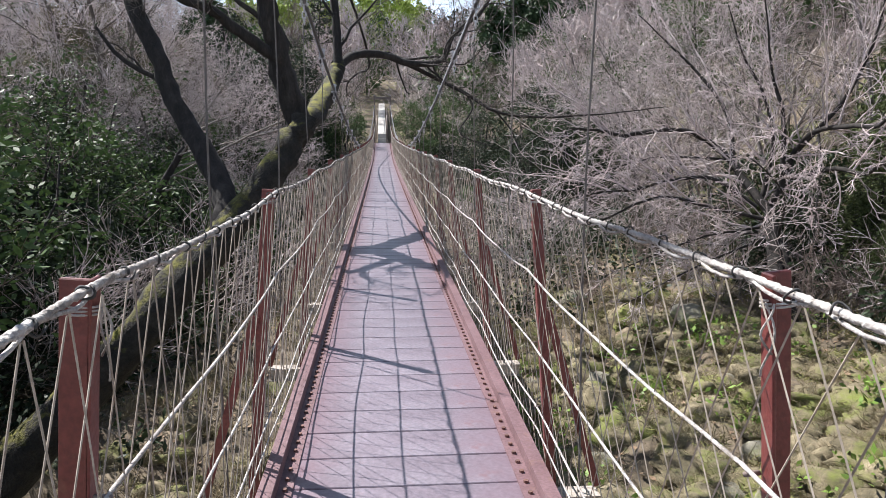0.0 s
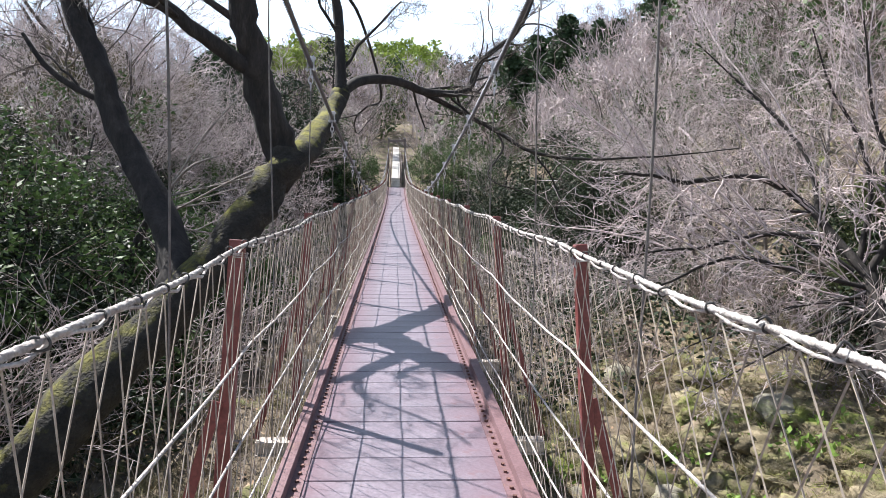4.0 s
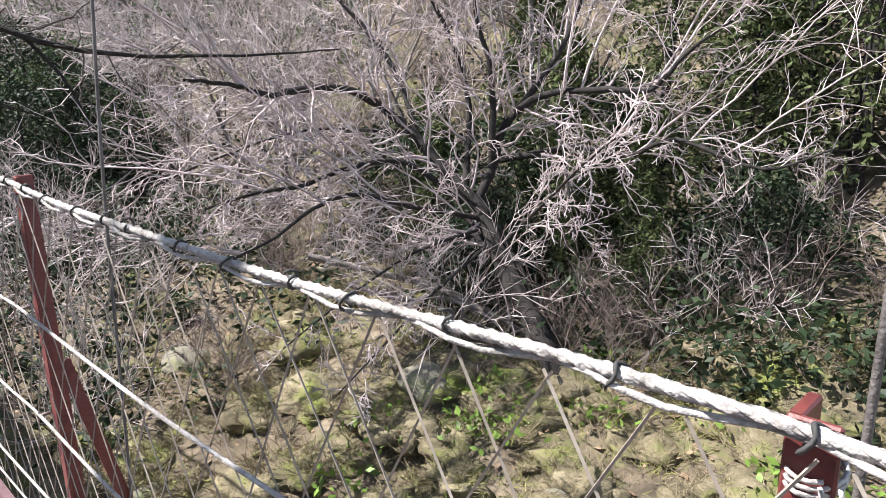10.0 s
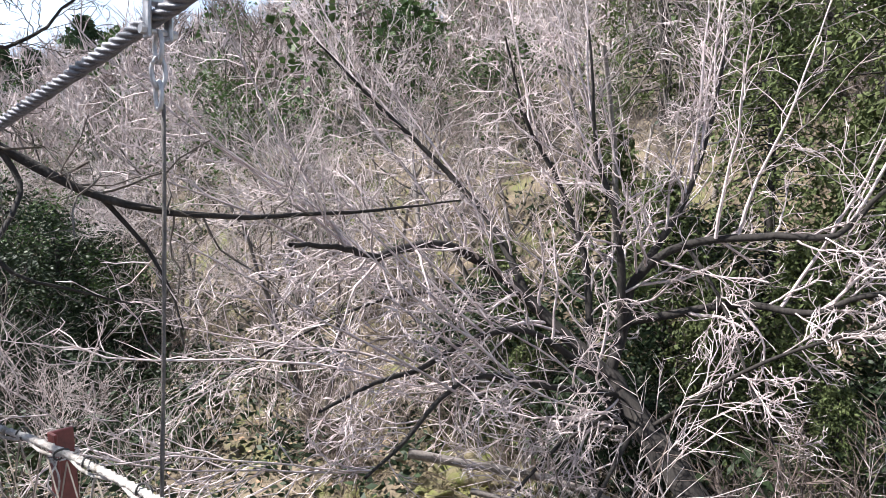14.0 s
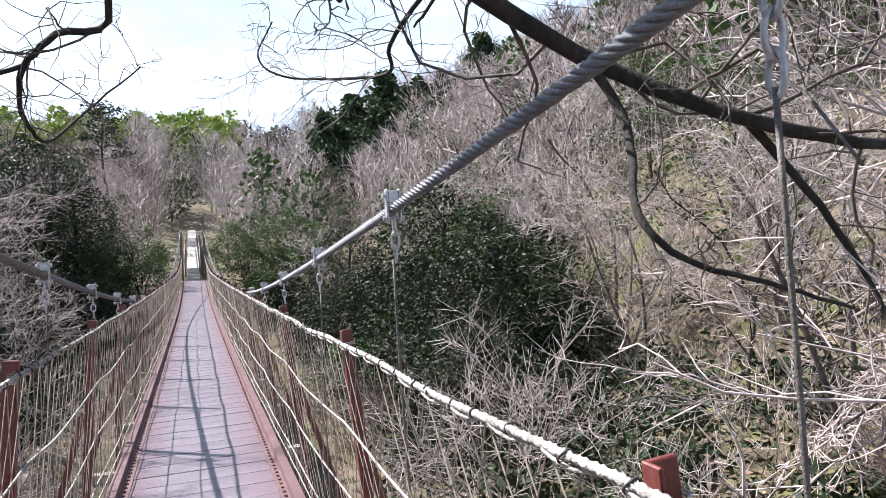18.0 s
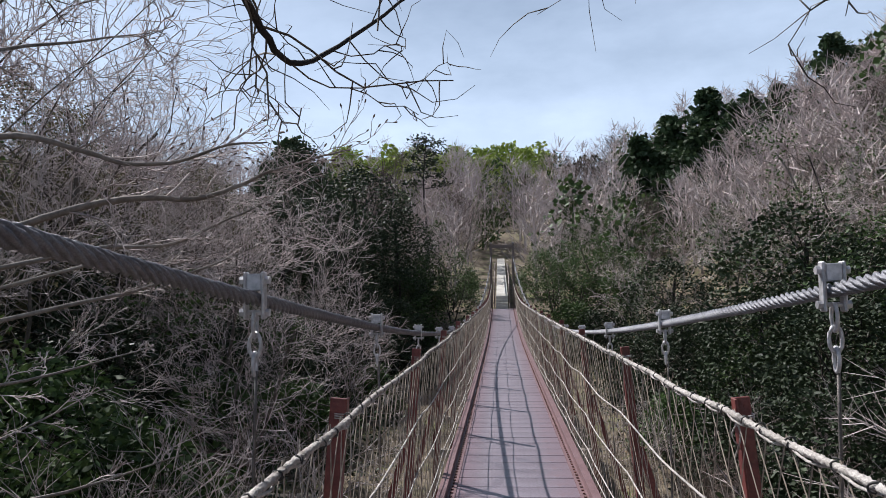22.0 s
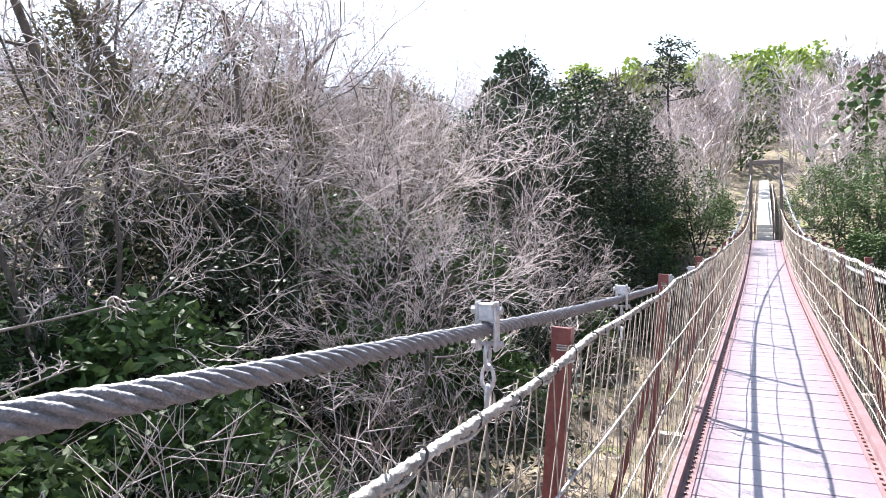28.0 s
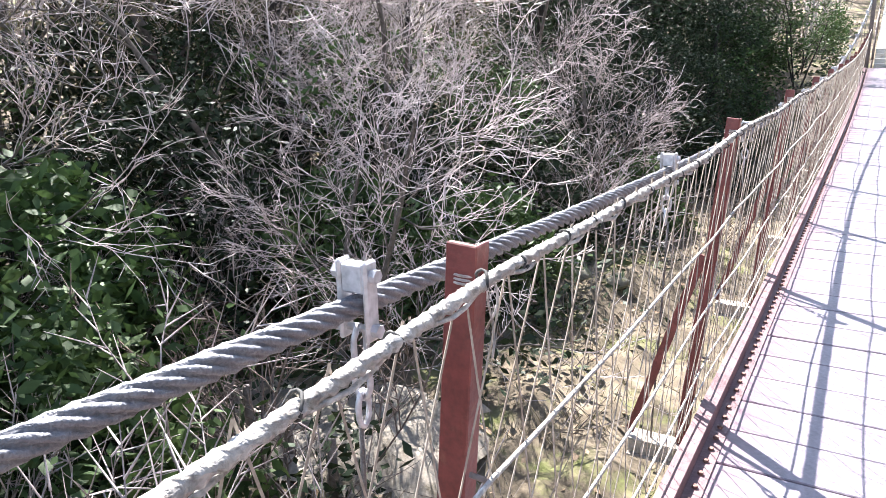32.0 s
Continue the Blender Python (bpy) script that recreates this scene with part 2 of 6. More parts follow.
add_moss(M_MOSS, (0.17, 0.16, 0.025))
M_TWIG = material("pale grey twig bark", [(0.30, 0.245, 0.24), (0.56, 0.49, 0.48)], scale=3, rough=0.8, bump=0, vary=0.4)
# no haze in the air: this paler twig colour carries it
M_FAR = material("far twigs paled for haze", [(0.42, 0.345, 0.335), (0.60, 0.525, 0.51)], scale=0.5, rough=0.9, bump=0, vary=0.35)
M_TWIG_PALE = material("pale pinkish twig bark", [(0.31, 0.25, 0.25), (0.60, 0.515, 0.515)], scale=3, rough=0.75, bump=0, vary=0.4)
M_TWIG_DARK = material("brown twig bark", [(0.10, 0.072, 0.062), (0.20, 0.155, 0.138)], scale=3, rough=0.85, bump=0, vary=0.3)
M_BRUSH = material("grey brushwood stems", [(0.13, 0.107, 0.099), (0.30, 0.255, 0.24)], scale=3, rough=0.85, bump=0, vary=0.4)
M_LIMB_DARK = material("dark limb bark", [(0.05, 0.042, 0.036), (0.10, 0.085, 0.075), (0.16, 0.14, 0.125)], scale=7, rough=0.95, bump=0.6, fine=45)
M_LIMB = material("grey-brown limb bark", [(0.10, 0.085, 0.075), (0.19, 0.165, 0.15), (0.26, 0.235, 0.22)], scale=7, rough=0.95, bump=0.6, fine=45)
M_LEAF = leaf_material("glossy evergreen leaf", [(0.030, 0.055, 0.018), (0.055, 0.095, 0.03), (0.10, 0.13, 0.05)], rough=0.6, through_light=0.18)
# dark leaf green, lowered further so the colour holds gully and thicket shade
M_LEAF_DK = leaf_material("evergreen foliage darkened for shade", [(0.012, 0.021, 0.010), (0.022, 0.036, 0.016), (0.04, 0.056, 0.025)], rough=0.58, through_light=0.04)
M_OLIVE = leaf_material("olive sunlit leaf", [(0.06, 0.056, 0.03), (0.11, 0.098, 0.055), (0.18, 0.16, 0.10)], rough=0.6, through_light=0.3)
M_CONIFER = leaf_material("dark conifer needles", [(0.020, 0.038, 0.018), (0.036, 0.062, 0.028), (0.06, 0.09, 0.04)], rough=0.7)
M_CEDAR = leaf_material("cedar foliage", [(0.040, 0.057, 0.020), (0.072, 0.092, 0.033), (0.115, 0.130, 0.055)], rough=0.7)
M_TUFT = leaf_material("bright green herb", [(0.10, 0.17, 0.03), (0.16, 0.25, 0.05), (0.22, 0.32, 0.08)])
M_DEAD = material("dead brown leaf", [(0.12, 0.075, 0.045), (0.24, 0.16, 0.10), (0.33, 0.25, 0.17)], scale=0.8, rough=0.9, bump=0, vary=0.45)
M_MOSSTUFT = material("yellow-green moss and grass", [(0.10, 0.11, 0.03), (0.17, 0.17, 0.05), (0.24, 0.23, 0.09)], scale=0.9, rough=0.95, bump=0, vary=0.35)
M_HUMMOCK = material("mossy hummock", [(0.055, 0.046, 0.026), (0.15, 0.125, 0.075), (0.27, 0.225, 0.15)], scale=4.5, rough=1.0, bump=1.0, fine=45, vary=0.3, dark=(0.15, 0.17, 0.04), dark_scale=1.4, dark_at=0.56)
M_BAMBOO = leaf_material("yellow-green bamboo", [(0.12, 0.17, 0.03), (0.20, 0.26, 0.05), (0.28, 0.32, 0.08)], rough=0.7)
M_ROCK = material("mossy boulder", [(0.13, 0.12, 0.10), (0.20, 0.185, 0.14), (0.16, 0.18, 0.06)], scale=3, rough=0.95, bump=0.8, fine=30)
M_CONC = material("weathered concrete", [(0.42, 0.40, 0.37), (0.55, 0.53, 0.50)], scale=3, rough=0.9, bump=0.4, fine=40, dark=(0.25, 0.23, 0.2), dark_scale=2, dark_at=0.66)
M_SAND = material("pale dry sand", [(0.22, 0.19, 0.155), (0.32, 0.28, 0.235)], scale=2.5, rough=0.95, bump=0.8, fine=25, dark=(0.12, 0.10, 0.07), dark_scale=3, dark_at=0.58)
M_GRASS = material("dry grass blade", [(0.14, 0.115, 0.067), (0.23, 0.187, 0.115), (0.125, 0.125, 0.055)], scale=0.7, rough=0.9, bump=0, vary=0.4)


def ground_material():
    m = material("leaf litter and dry grass", [(0.05, 0.039, 0.026), (0.125, 0.097, 0.066), (0.23, 0.185, 0.13)], scale=1.6, rough=1.0, bump=1.0, fine=18, vary=0.0, dark=(0.115, 0.125, 0.038), dark_scale=0.9, dark_at=0.58)
    return m


M_GROUND = ground_material()


# ---- mesh helpers ----
class Geo:
    """Gathers vertices and faces of one mesh."""

    def __init__(self):
        self.v, self.f, self.n = [], [], 0

    def add(self, verts, faces):
        verts = np.asarray(verts, float)
        self.v.append(verts)
        k = self.n
        self.f.extend([tuple(i + k for i in f) for f in faces])
        self.n += len(verts)

    def tube(self, pts, radii, sides=6, close=True):
        pts = np.asarray(pts, float)
        m = len(pts)
        radii = np.broadcast_to(np.asarray(radii, float), (m,))
        tan = np.gradient(pts, axis=0)
        tan /= np.linalg.norm(tan, axis=1)[:, None] + 1e-9
        ref = np.array([0.31, 0.17, 0.93]) if abs(tan[0, 2]) < 0.85 else np.array([0.93, 0.29, 0.2])
        a = np.cross(tan, ref)
        a /= np.linalg.norm(a, axis=1)[:, None] + 1e-9
        b = np.cross(tan, a)
        ang = np.arange(sides) * 2 * np.pi / sides
        ring = (a[:, None] * np.cos(ang)[None, :, None] + b[:, None] * np.sin(ang)[None, :, None]) * radii[:, None, None]
        verts = (pts[:, None] + ring).reshape(-1, 3)
        faces = []
        for i in range(m - 1):
            for j in range(sides):
                j2 = (j + 1) % sides
                faces.append((i * sides + j, i * sides + j2, (i + 1) * sides + j2, (i + 1) * sides + j))
        if close:
            faces.append(tuple(range(sides))[::-1])
            faces.append(tuple((m - 1) * sides + j for j in range(sides)))
        self.add(verts, faces)

    def box(self, lo, hi, bevel=0.0):
        (x0, y0, z0), (x1, y1, z1) = lo, hi
        if not bevel:
            v = [(x, y, z) for x in (x0, x1) for y in (y0, y1) for z in (z0, z1)]
            self.add(v, [(0, 1, 3, 2), (4, 6, 7, 5), (0, 4, 5, 1), (2, 3, 7, 6), (0, 2, 6, 4), (1, 5, 7, 3)])
            return
        bm = bmesh.new()
        bmesh.ops.create_cube(bm, size=1.0)
        for q in bm.verts:
            q.co = Vector(((x0 + x1) / 2 + q.co.x * (x1 - x0), (y0 + y1) / 2 + q.co.y * (y1 - y0), (z0 + z1) / 2 + q.co.z * (z1 - z0)))
        bmesh.ops.bevel(bm, geom=bm.edges[:], offset=bevel, segments=1, affect="EDGES")
        bm.verts.index_update()
        self.add([q.co[:] for q in bm.verts], [[q.index for q in f.verts] for f in bm.faces])
        bm.free()

    def quads(self, corners):
        """corners: (n, 4, 3)"""
        corners = np.asarray(corners, float)
        n = len(corners)
        k = self.n
        self.v.append(corners.reshape(-1, 3))
        self.f.extend(map(tuple, (np.arange(4 * n).reshape(n, 4) + k).tolist()))
        self.n += 4 * n

    def arrays(self):
        return np.concatenate(self.v) if self.v else np.zeros((0, 3)), self.f

    def mesh(self, name, mat, smooth=True):
        v, f = self.arrays()
        me = bpy.data.meshes.new(name)
        me.from_pydata(v.tolist(), [], f)
        me.materials.append(mat)
        if smooth:
            me.polygons.foreach_set("use_smooth", [True] * len(me.polygons))
        me.update()
        return me


def empty(name, at=(0, 0, 0), **tags):
    ob = new(name)
    ob.location = at
    ob.empty_display_size = 0.2
    return tagged(ob, **tags)


def part(name, geo, mat, parent, label="", smooth=True):
    me = geo if isinstance(geo, bpy.types.Mesh) else geo.mesh(name, mat, smooth)
    ob = new(name, me)
    ob.parent = parent
    if label:
        tagged(ob, label=label)
    return ob


def thing(name, geo, mat, at=(0, 0, 0), smooth=True, **tags):
    ob = new(name, geo if isinstance(geo, bpy.types.Mesh) else geo.mesh(name, mat, smooth))
    ob.location = at
    return tagged(ob, **tags)


# ---- plan of the bridge ----
Y0, Y1 = -2.86, 49.0          # ends of the deck
HALF, POST_X, LEAN, RAIL_H, CABLE_X = 0.557, 0.68, 0.0786, 1.247, 0.816
PLANK = 0.285
POSTS = [-2.0, 0.0, 1.94, 3.90, 5.89, 7.90, 10.04, 12.13, 14.17, 16.16, 18.12, 20.15, 22.22] + [22.29 + 2.03 * k for k in range(1, 13)]


def deck_z(y):
    lift = np.clip((np.asarray(y, float) - 34) / 15, 0, 1.2)
    z = -0.00485 * y + 0.0000308 * y * y + 0.00000438 * y ** 3 + 0.5 * lift * lift
    return z if np.ndim(y) else float(z)


def deck_slope(y):
    return math.atan((deck_z(y + 0.05) - deck_z(y - 0.05)) / 0.1)


def cable_z(y):
    return deck_z(y) + 0.9586 + 0.003738 * (y - 28.74) ** 2 - 0.001119 * np.clip(18 - y, 0, 99) ** 2


def cable_x(y):
    return CABLE_X - 0.27 * np.clip((np.asarray(y, float) - 30) / 19, 0, 1)


def rail_x(h):
    """Distance of the railing's ropes from the middle of the deck at a height above it."""
    return POST_X - 0.055 - LEAN * h


def smooth01(a, b, x):
    t = np.clip((x - a) / (b - a), 0, 1)
    return t * t * (3 - 2 * t)


def ground_z(x, y):
    """Height of the valley's ground: a stream bed under the bridge, banks at both ends, hills on both sides and ahead."""
    x, y = np.asarray(x, float), np.asarray(y, float)
    z = -3.15 + 0.028 * y + 0.0 * x
    z = z - 0.25 * np.exp(-((x - 1) / 3.0) ** 2)
    z = z + 0.24 * np.clip(x - 3, 0, 5)
    right = np.maximum(0, x - 7.8 - 0.12 * np.maximum(0, 12 - y))
    z = z + (0.74 * np.minimum(right, 8) * (0.4 + 0.6 * smooth01(0, 9, right)) + 0.42 * np.maximum(0, right - 8) * np.exp(-right / 110)) * smooth01(-8, 10, y)
    left = np.maximum(0, -x - 5)
    z = z + 0.12 * left + 0.20 * np.maximum(0, -x - 14) * np.exp(-np.maximum(0, -x - 14) / 90)
    z = z - 1.7 * np.exp(-((x - 7.6) / 3.2) ** 2 - ((y - 29) / 7.5) ** 2)
    bank = smooth01(41.5, 48.3, y)
    ahead = np.maximum(0, y - 50)
    end = 0.72 + 0.157 * ahead + 0.12 * np.maximum(0, y - 71) - 0.40 * np.maximum(0, y - 108) + np.maximum(0, np.abs(x) - 2) * 0.02
    end = end + (0.50 * np.maximum(0, x - 7) * smooth01(0, 8, x - 7) + 0.10 * np.maximum(0, -x - 16)) * np.exp(-np.maximum(0, y - 48) / 90)
    z = z * (1 - bank) + np.where(y > 41, np.maximum(end, z * (1 - 0.5 * smooth01(60, 110, y))), z) * bank
    near = 1 - smooth01(-6.5, -1.6, y)
    z = z * (1 - near) + (deck_z(-2.5) - 0.15 + 0.05 * np.abs(x)) * near
    wob = np.sin(x * 0.9 + 1.3 * np.sin(y * 0.5)) * np.cos(y * 0.8 + 0.7 * np.sin(x * 0.6)) * 0.18 + np.sin(x * 2.3 + y * 1.7) * np.sin(y * 2.9 - x) * 0.06
    wob = wob * (1 - np.exp(-((x / 1.5) ** 2)) * (bank + near)) + 1.2 * np.sin(x * 0.11 + 2) * np.sin(y * 0.09) * smooth01(25, 60, np.hypot(x, y - 15)) * (1 - np.exp(-((x / 6) ** 2)))
    lumps = np.sin(x * 5.1 + 2 * np.sin(y * 1.9)) * np.sin(y * 4.7 + 2 * np.sin(x * 2.3)) * 0.10 + np.sin(x * 8.3 - y * 3.1) * np.sin(y * 7.7 + x * 2.0) * 0.04
    return z + wob + lumps * smooth01(1.0, 2.0, np.abs(x)) * (1 - smooth01(18, 26, np.hypot(x, y - 12)))


def gz(x, y):
    return float(ground_z(x, y))


# ---- ground ----
def build_ground():
    u = np.linspace(-1, 1, 250)
    xs = 14 * u + 424 * np.sign(u) * np.abs(u) ** 4.6
    ys = 15 + 30 * u + 420 * np.sign(u) * np.abs(u) ** 4.2
    X, Y = np.meshgrid(xs, ys, indexing="ij")
    Z = ground_z(X, Y)
    n = len(u)
    idx = np.arange(n * n).reshape(n, n)
    q = np.stack([idx[:-1, :-1], idx[1:, :-1], idx[1:, 1:], idx[:-1, 1:]], -1).reshape(-1, 4)
    me = bpy.data.meshes.new("ground")
    me.from_pydata(np.stack([X, Y, Z], -1).reshape(-1, 3).tolist(), [], q.tolist())
    me.materials.append(M_GROUND)
    me.polygons.foreach_set("use_smooth", [True] * len(me.polygons))
    tagged(new("ground", me), label="valley floor and hillsides of leaf litter and dry grass", category="ground", kind="structure")


build_ground()


# ---- the bridge ----
def build_deck():
    deck = empty("bridge_deck", (0, 0, 0), label="suspension bridge deck of worn red-painted planks", category="bridge deck", kind="structure")
    # edge angles and stringers follow the deck's curve
    ys = np.arange(Y0, Y1 + 0.01, 0.5)
    zs = deck_z(ys)
    for s in (-1, 1):
        g = Geo()
        sec = [(HALF - 0.075, 0.006), (HALF - 0.012, 0.006), (HALF - 0.012, 0.058), (HALF - 0.010, 0.062), (HALF + 0.052, 0.062), (HALF + 0.052, 0.054), (HALF, 0.052), (HALF, -0.05), (HALF - 0.075, -0.05)]
        k = len(sec)
        verts = [(s * a, y, z + b) for y, z in zip(ys, zs) for a, b in sec]
        faces = []
        for i in range(len(ys) - 1):
            for j in range(k):
                q = (i * k + j, i * k + (j + 1) % k, (i + 1) * k + (j + 1) % k, (i + 1) * k + j)
                faces.append(q if s > 0 else q[::-1])
        g.add(verts, faces)
        part("edge_angle", g, M_EDGE, deck, "red painted steel edge angle", smooth=False)
        st = Geo()
        for i in range(len(ys) - 1):
            a, b = ys[i], ys[i + 1]
            v = [(s * x, y, deck_z(y) + z) for y in (a, b) for x in (0.37, 0.43) for z in (-0.19, -0.052)]
            st.add(v, [(0, 1, 3, 2), (4, 6, 7, 5), (0, 4, 5, 1), (2, 3, 7, 6), (0, 2, 6, 4), (1, 5, 7, 3)])
        part("stringer", st, M_STEEL, deck, smooth=False)
        bolts = Geo()
        n = 0
        y = Y0 + 0.07
        while y < Y1 - 0.05:
            z = deck_z(y)
            x = s * (HALF - 0.043)
            ang = np.arange(6) * np.pi / 3 + n
            ring = np.stack([x + 0.011 * np.cos(ang), y + 0.011 * np.sin(ang)], -1)
            v = [(*p, z + 0.004) for p in ring] + [(*p, z + 0.017) for p in ring]
            bolts.add(v, [tuple(range(6, 12))] + [(i, (i + 1) % 6, 6 + (i + 1) % 6, 6 + i) for i in range(6)])
            y += 0.095
            n += 1
        tagged(part("bolts", bolts, M_BOLT, deck, smooth=False), kind="stuff", label="row of rusty hexagonal bolt heads")
    beam = Geo()
    beam.box((-0.92, -0.035, -0.27), (0.92, 0.035, -0.195), 0.006)
    beam.box((-0.92, -0.05, -0.195), (0.92, 0.05, -0.187))
    beam.box((-0.92, -0.05, -0.278), (0.92, 0.05, -0.27))
    bme = beam.mesh("crossbeam", M_BEAM, False)
    for y in POSTS:
        ob = part("crossbeam", bme, None, deck)
        ob.matrix_basis = pose(0, y, deck_z(y), math.degrees(deck_slope(y)))
    return deck


DECK = build_deck()


def build_posts():
    post = empty("railing_post", label="red painted flat steel railing post with outward brace", category="post", group="railing posts along the bridge")
    g = Geo()
    g.box((-0.023, -0.006, -0.20), (0.025, 0.006, RAIL_H + 0.012), 0.002)
    g.box((-0.025, -0.034, -0.20), (-0.018, 0.006, RAIL_H + 0.012), 0.002)
    part("upright", g, M_POST, post, smooth=False)
    g = Geo()
    a, b = np.array([0.028, 0.010, 0.70]), np.array([0.225, 0.011, -0.19])
    d = (b - a) / np.linalg.norm(b - a)
    nrm = np.array([d[2], 0, -d[0]])
    v = [p + nrm * w + np.array([0, t, 0]) for p in (a, b) for w in (-0.019, 0.019) for t in (0, 0.007)]
    g.add(v, [(0, 1, 3, 2), (4, 6, 7, 5), (0, 4, 5, 1), (2, 3, 7, 6), (0, 2, 6, 4), (1, 5, 7, 3)])
    part("brace", g, M_POST, post, smooth=False)
    for z in (0.89, 0.56, 0.25):
        g = Geo()
        g.tube([(-0.060, 0, z), (-0.03, 0, z)], 0.005, 6)
        part("rope_hook", g, M_STEEL, post)
    g = Geo()
    a = np.linspace(0, 2.6 * 2 * np.pi, 40)
    g.tube(np.stack([0.031 * np.cos(a) - 0.004, 0.021 * np.sin(a) - 0.014, RAIL_H - 0.048 + 0.016 * a / a[-1]], -1), 0.0022, 5)
    t = np.linspace(0, 1, 9)
    for ph, drop in ((0.0, 0.13), (2.0, 0.09)):
        g.tube(np.stack([-0.034 + 0.010 * np.sin(5 * t + ph), -0.034 + 0.008 * np.cos(6 * t + ph), RAIL_H - 0.035 - drop * t], -1), 0.0022, 5)
    part("rope_lashing", g, M_ROPE, post, "pale rope lashed round the top of the post")
    tilt = -math.degrees(math.atan(LEAN))
    post.matrix_basis = pose(POST_X, -2.0, deck_z(-2.0), 0, tilt, 0)
    for y in POSTS:
        for s in (1, -1):
            if s == 1 and y == -2.0:
                continue
            copy_thing(post, pose(s * POST_X, y, deck_z(y), random.uniform(-0.5, 0.5), tilt + random.uniform(-0.5, 0.5), 0 if s > 0 else 180))


build_posts()


def rail_path(s, h, ya, yb, step=0.1, sag=0.012, wob=0.006):
    ys = np.arange(ya, yb + 1e-6, step)
    P = np.array([-4.0] + POSTS + [51.0])
    k = np.clip(np.searchsorted(P, ys) - 1, 0, len(P) - 2)
    ph = (ys - P[k]) / (P[k + 1] - P[k])
    z = deck_z(ys) + h - sag * 4 * ph * (1 - ph) + wob * np.sin(ys * 5.1 + h * 9) * np.sin(ys * 1.7 + s)
    xx = s * rail_x(h) + wob * np.sin(ys * 3.3 + h * 5 + s)
    if h > 1.1:
        z = z - 0.028 * np.clip((ys - 9) / 7, 0, 1)
    return np.stack([xx, ys, z], -1)


def twisted(name, c, mat, core, lobe, strands, pitch, sides, size=1.0):
    """A rope of twisted strands along a line of points."""
    tan = np.gradient(c, axis=0)
    tan /= np.linalg.norm(tan, axis=1)[:, None]
    a = np.array([1.0, 0, 0])[None] + 0 * tan
    b = np.cross(tan, a)
    dist = np.cumsum(np.r_[0, np.linalg.norm(np.diff(c, axis=0), axis=1)])
    ang = np.arange(sides) * 2 * np.pi / sides
    rad = core + lobe * np.abs(np.sin(strands / 2 * ang)) ** 0.55
    A = ang[None] + (dist * 2 * np.pi / pitch)[:, None]
    uneven = 1 + 0.05 * np.sin(dist * 9.1) * np.sin(dist * 23.7)
    v = c[:, None] + rad[None, :, None] * (uneven * size)[:, None, None] * (np.cos(A)[..., None] * a[:, None] + np.sin(A)[..., None] * b[:, None])
    m = len(c)
    i = np.arange(m - 1)[:, None] * sides
    j = np.arange(sides)[None]
    j2 = (j + 1) % sides
    f = np.stack([i + j, i + j2, i + sides + j2, i + sides + j], -1).reshape(-1, 4)
    me = bpy.data.meshes.new(name)
    me.from_pydata(v.reshape(-1, 3).tolist(), [], f.tolist())
    me.materials.append(mat)
    me.polygons.foreach_set("use_smooth", [True] * len(me.polygons))
    return me


def build_ropes():
    tie = Geo()
    ang = np.linspace(0, 2 * np.pi, 13)
    tie.tube([(0.0105 * math.cos(a), 0.022 * a / 6.28 + 0.004 * math.sin(2 * a), 0.0125 * math.sin(a) - 0.004) for a in ang], 0.0024, 4)
    tme = tie.mesh("tie", M_TIE)
    for s in (-1, 1):
        rope = empty("handrail_rope", (0, 0, 0), label="thick weathered white handrail rope bound with black twine", category="rope", group="handrail ropes")
        p = rail_path(s, RAIL_H + 0.003, -2.5, Y1, 0.04, 0.012, 0.005)
        q = rail_path(s, RAIL_H + 0.003, -2.5, 27.0, 0.022, 0.012, 0.005)
        q = np.concatenate([q, p[p[:, 1] > 27.05]])
        part("rope", twisted("rope", q, M_ROPE, 0.0092, 0.0024, 3, 0.13, 9, np.interp(q[:, 1], [6, 18], [0.68, 0.95])), None, rope)
        lash = Geo()
        q = p + np.array([0, 0, -0.011])
        lash.tube(q + np.stack([0.006 * np.sin(p[:, 1] * 30), 0 * p[:, 1], 0.006 * np.cos(p[:, 1] * 30)], -1), 0.0036, 5)
        part("lashing", lash, M_ROPE, rope, "thinner rope lashed along the handrail")
        y = -1.9
        while y < 31:
            i = int((y + 2.5) / 0.04)
            if i < len(p):
                ob = part("tie", tme, None, rope)
                ob.matrix_basis = Matrix.Translation(p[i]) @ pose(0, 0, 0, math.degrees(deck_slope(y)) + random.uniform(-9, 9), random.uniform(0, 360), random.uniform(-10, 10))
            y += random.uniform(0.13, 0.2)
        for h, rad in ((0.89, 0.0046), (0.56, 0.0046), (0.25, 0.0046), (0.13, 0.0038)):
            g = Geo()
            g.tube(rail_path(s, h, -2.5, Y1, 0.12, 0.025, 0.004), rad, 5)
            thing("guard_rope", g, M_ROPE, label="thin pale guard rope strung along the railing", category="rope", group="guard ropes")


build_ropes()


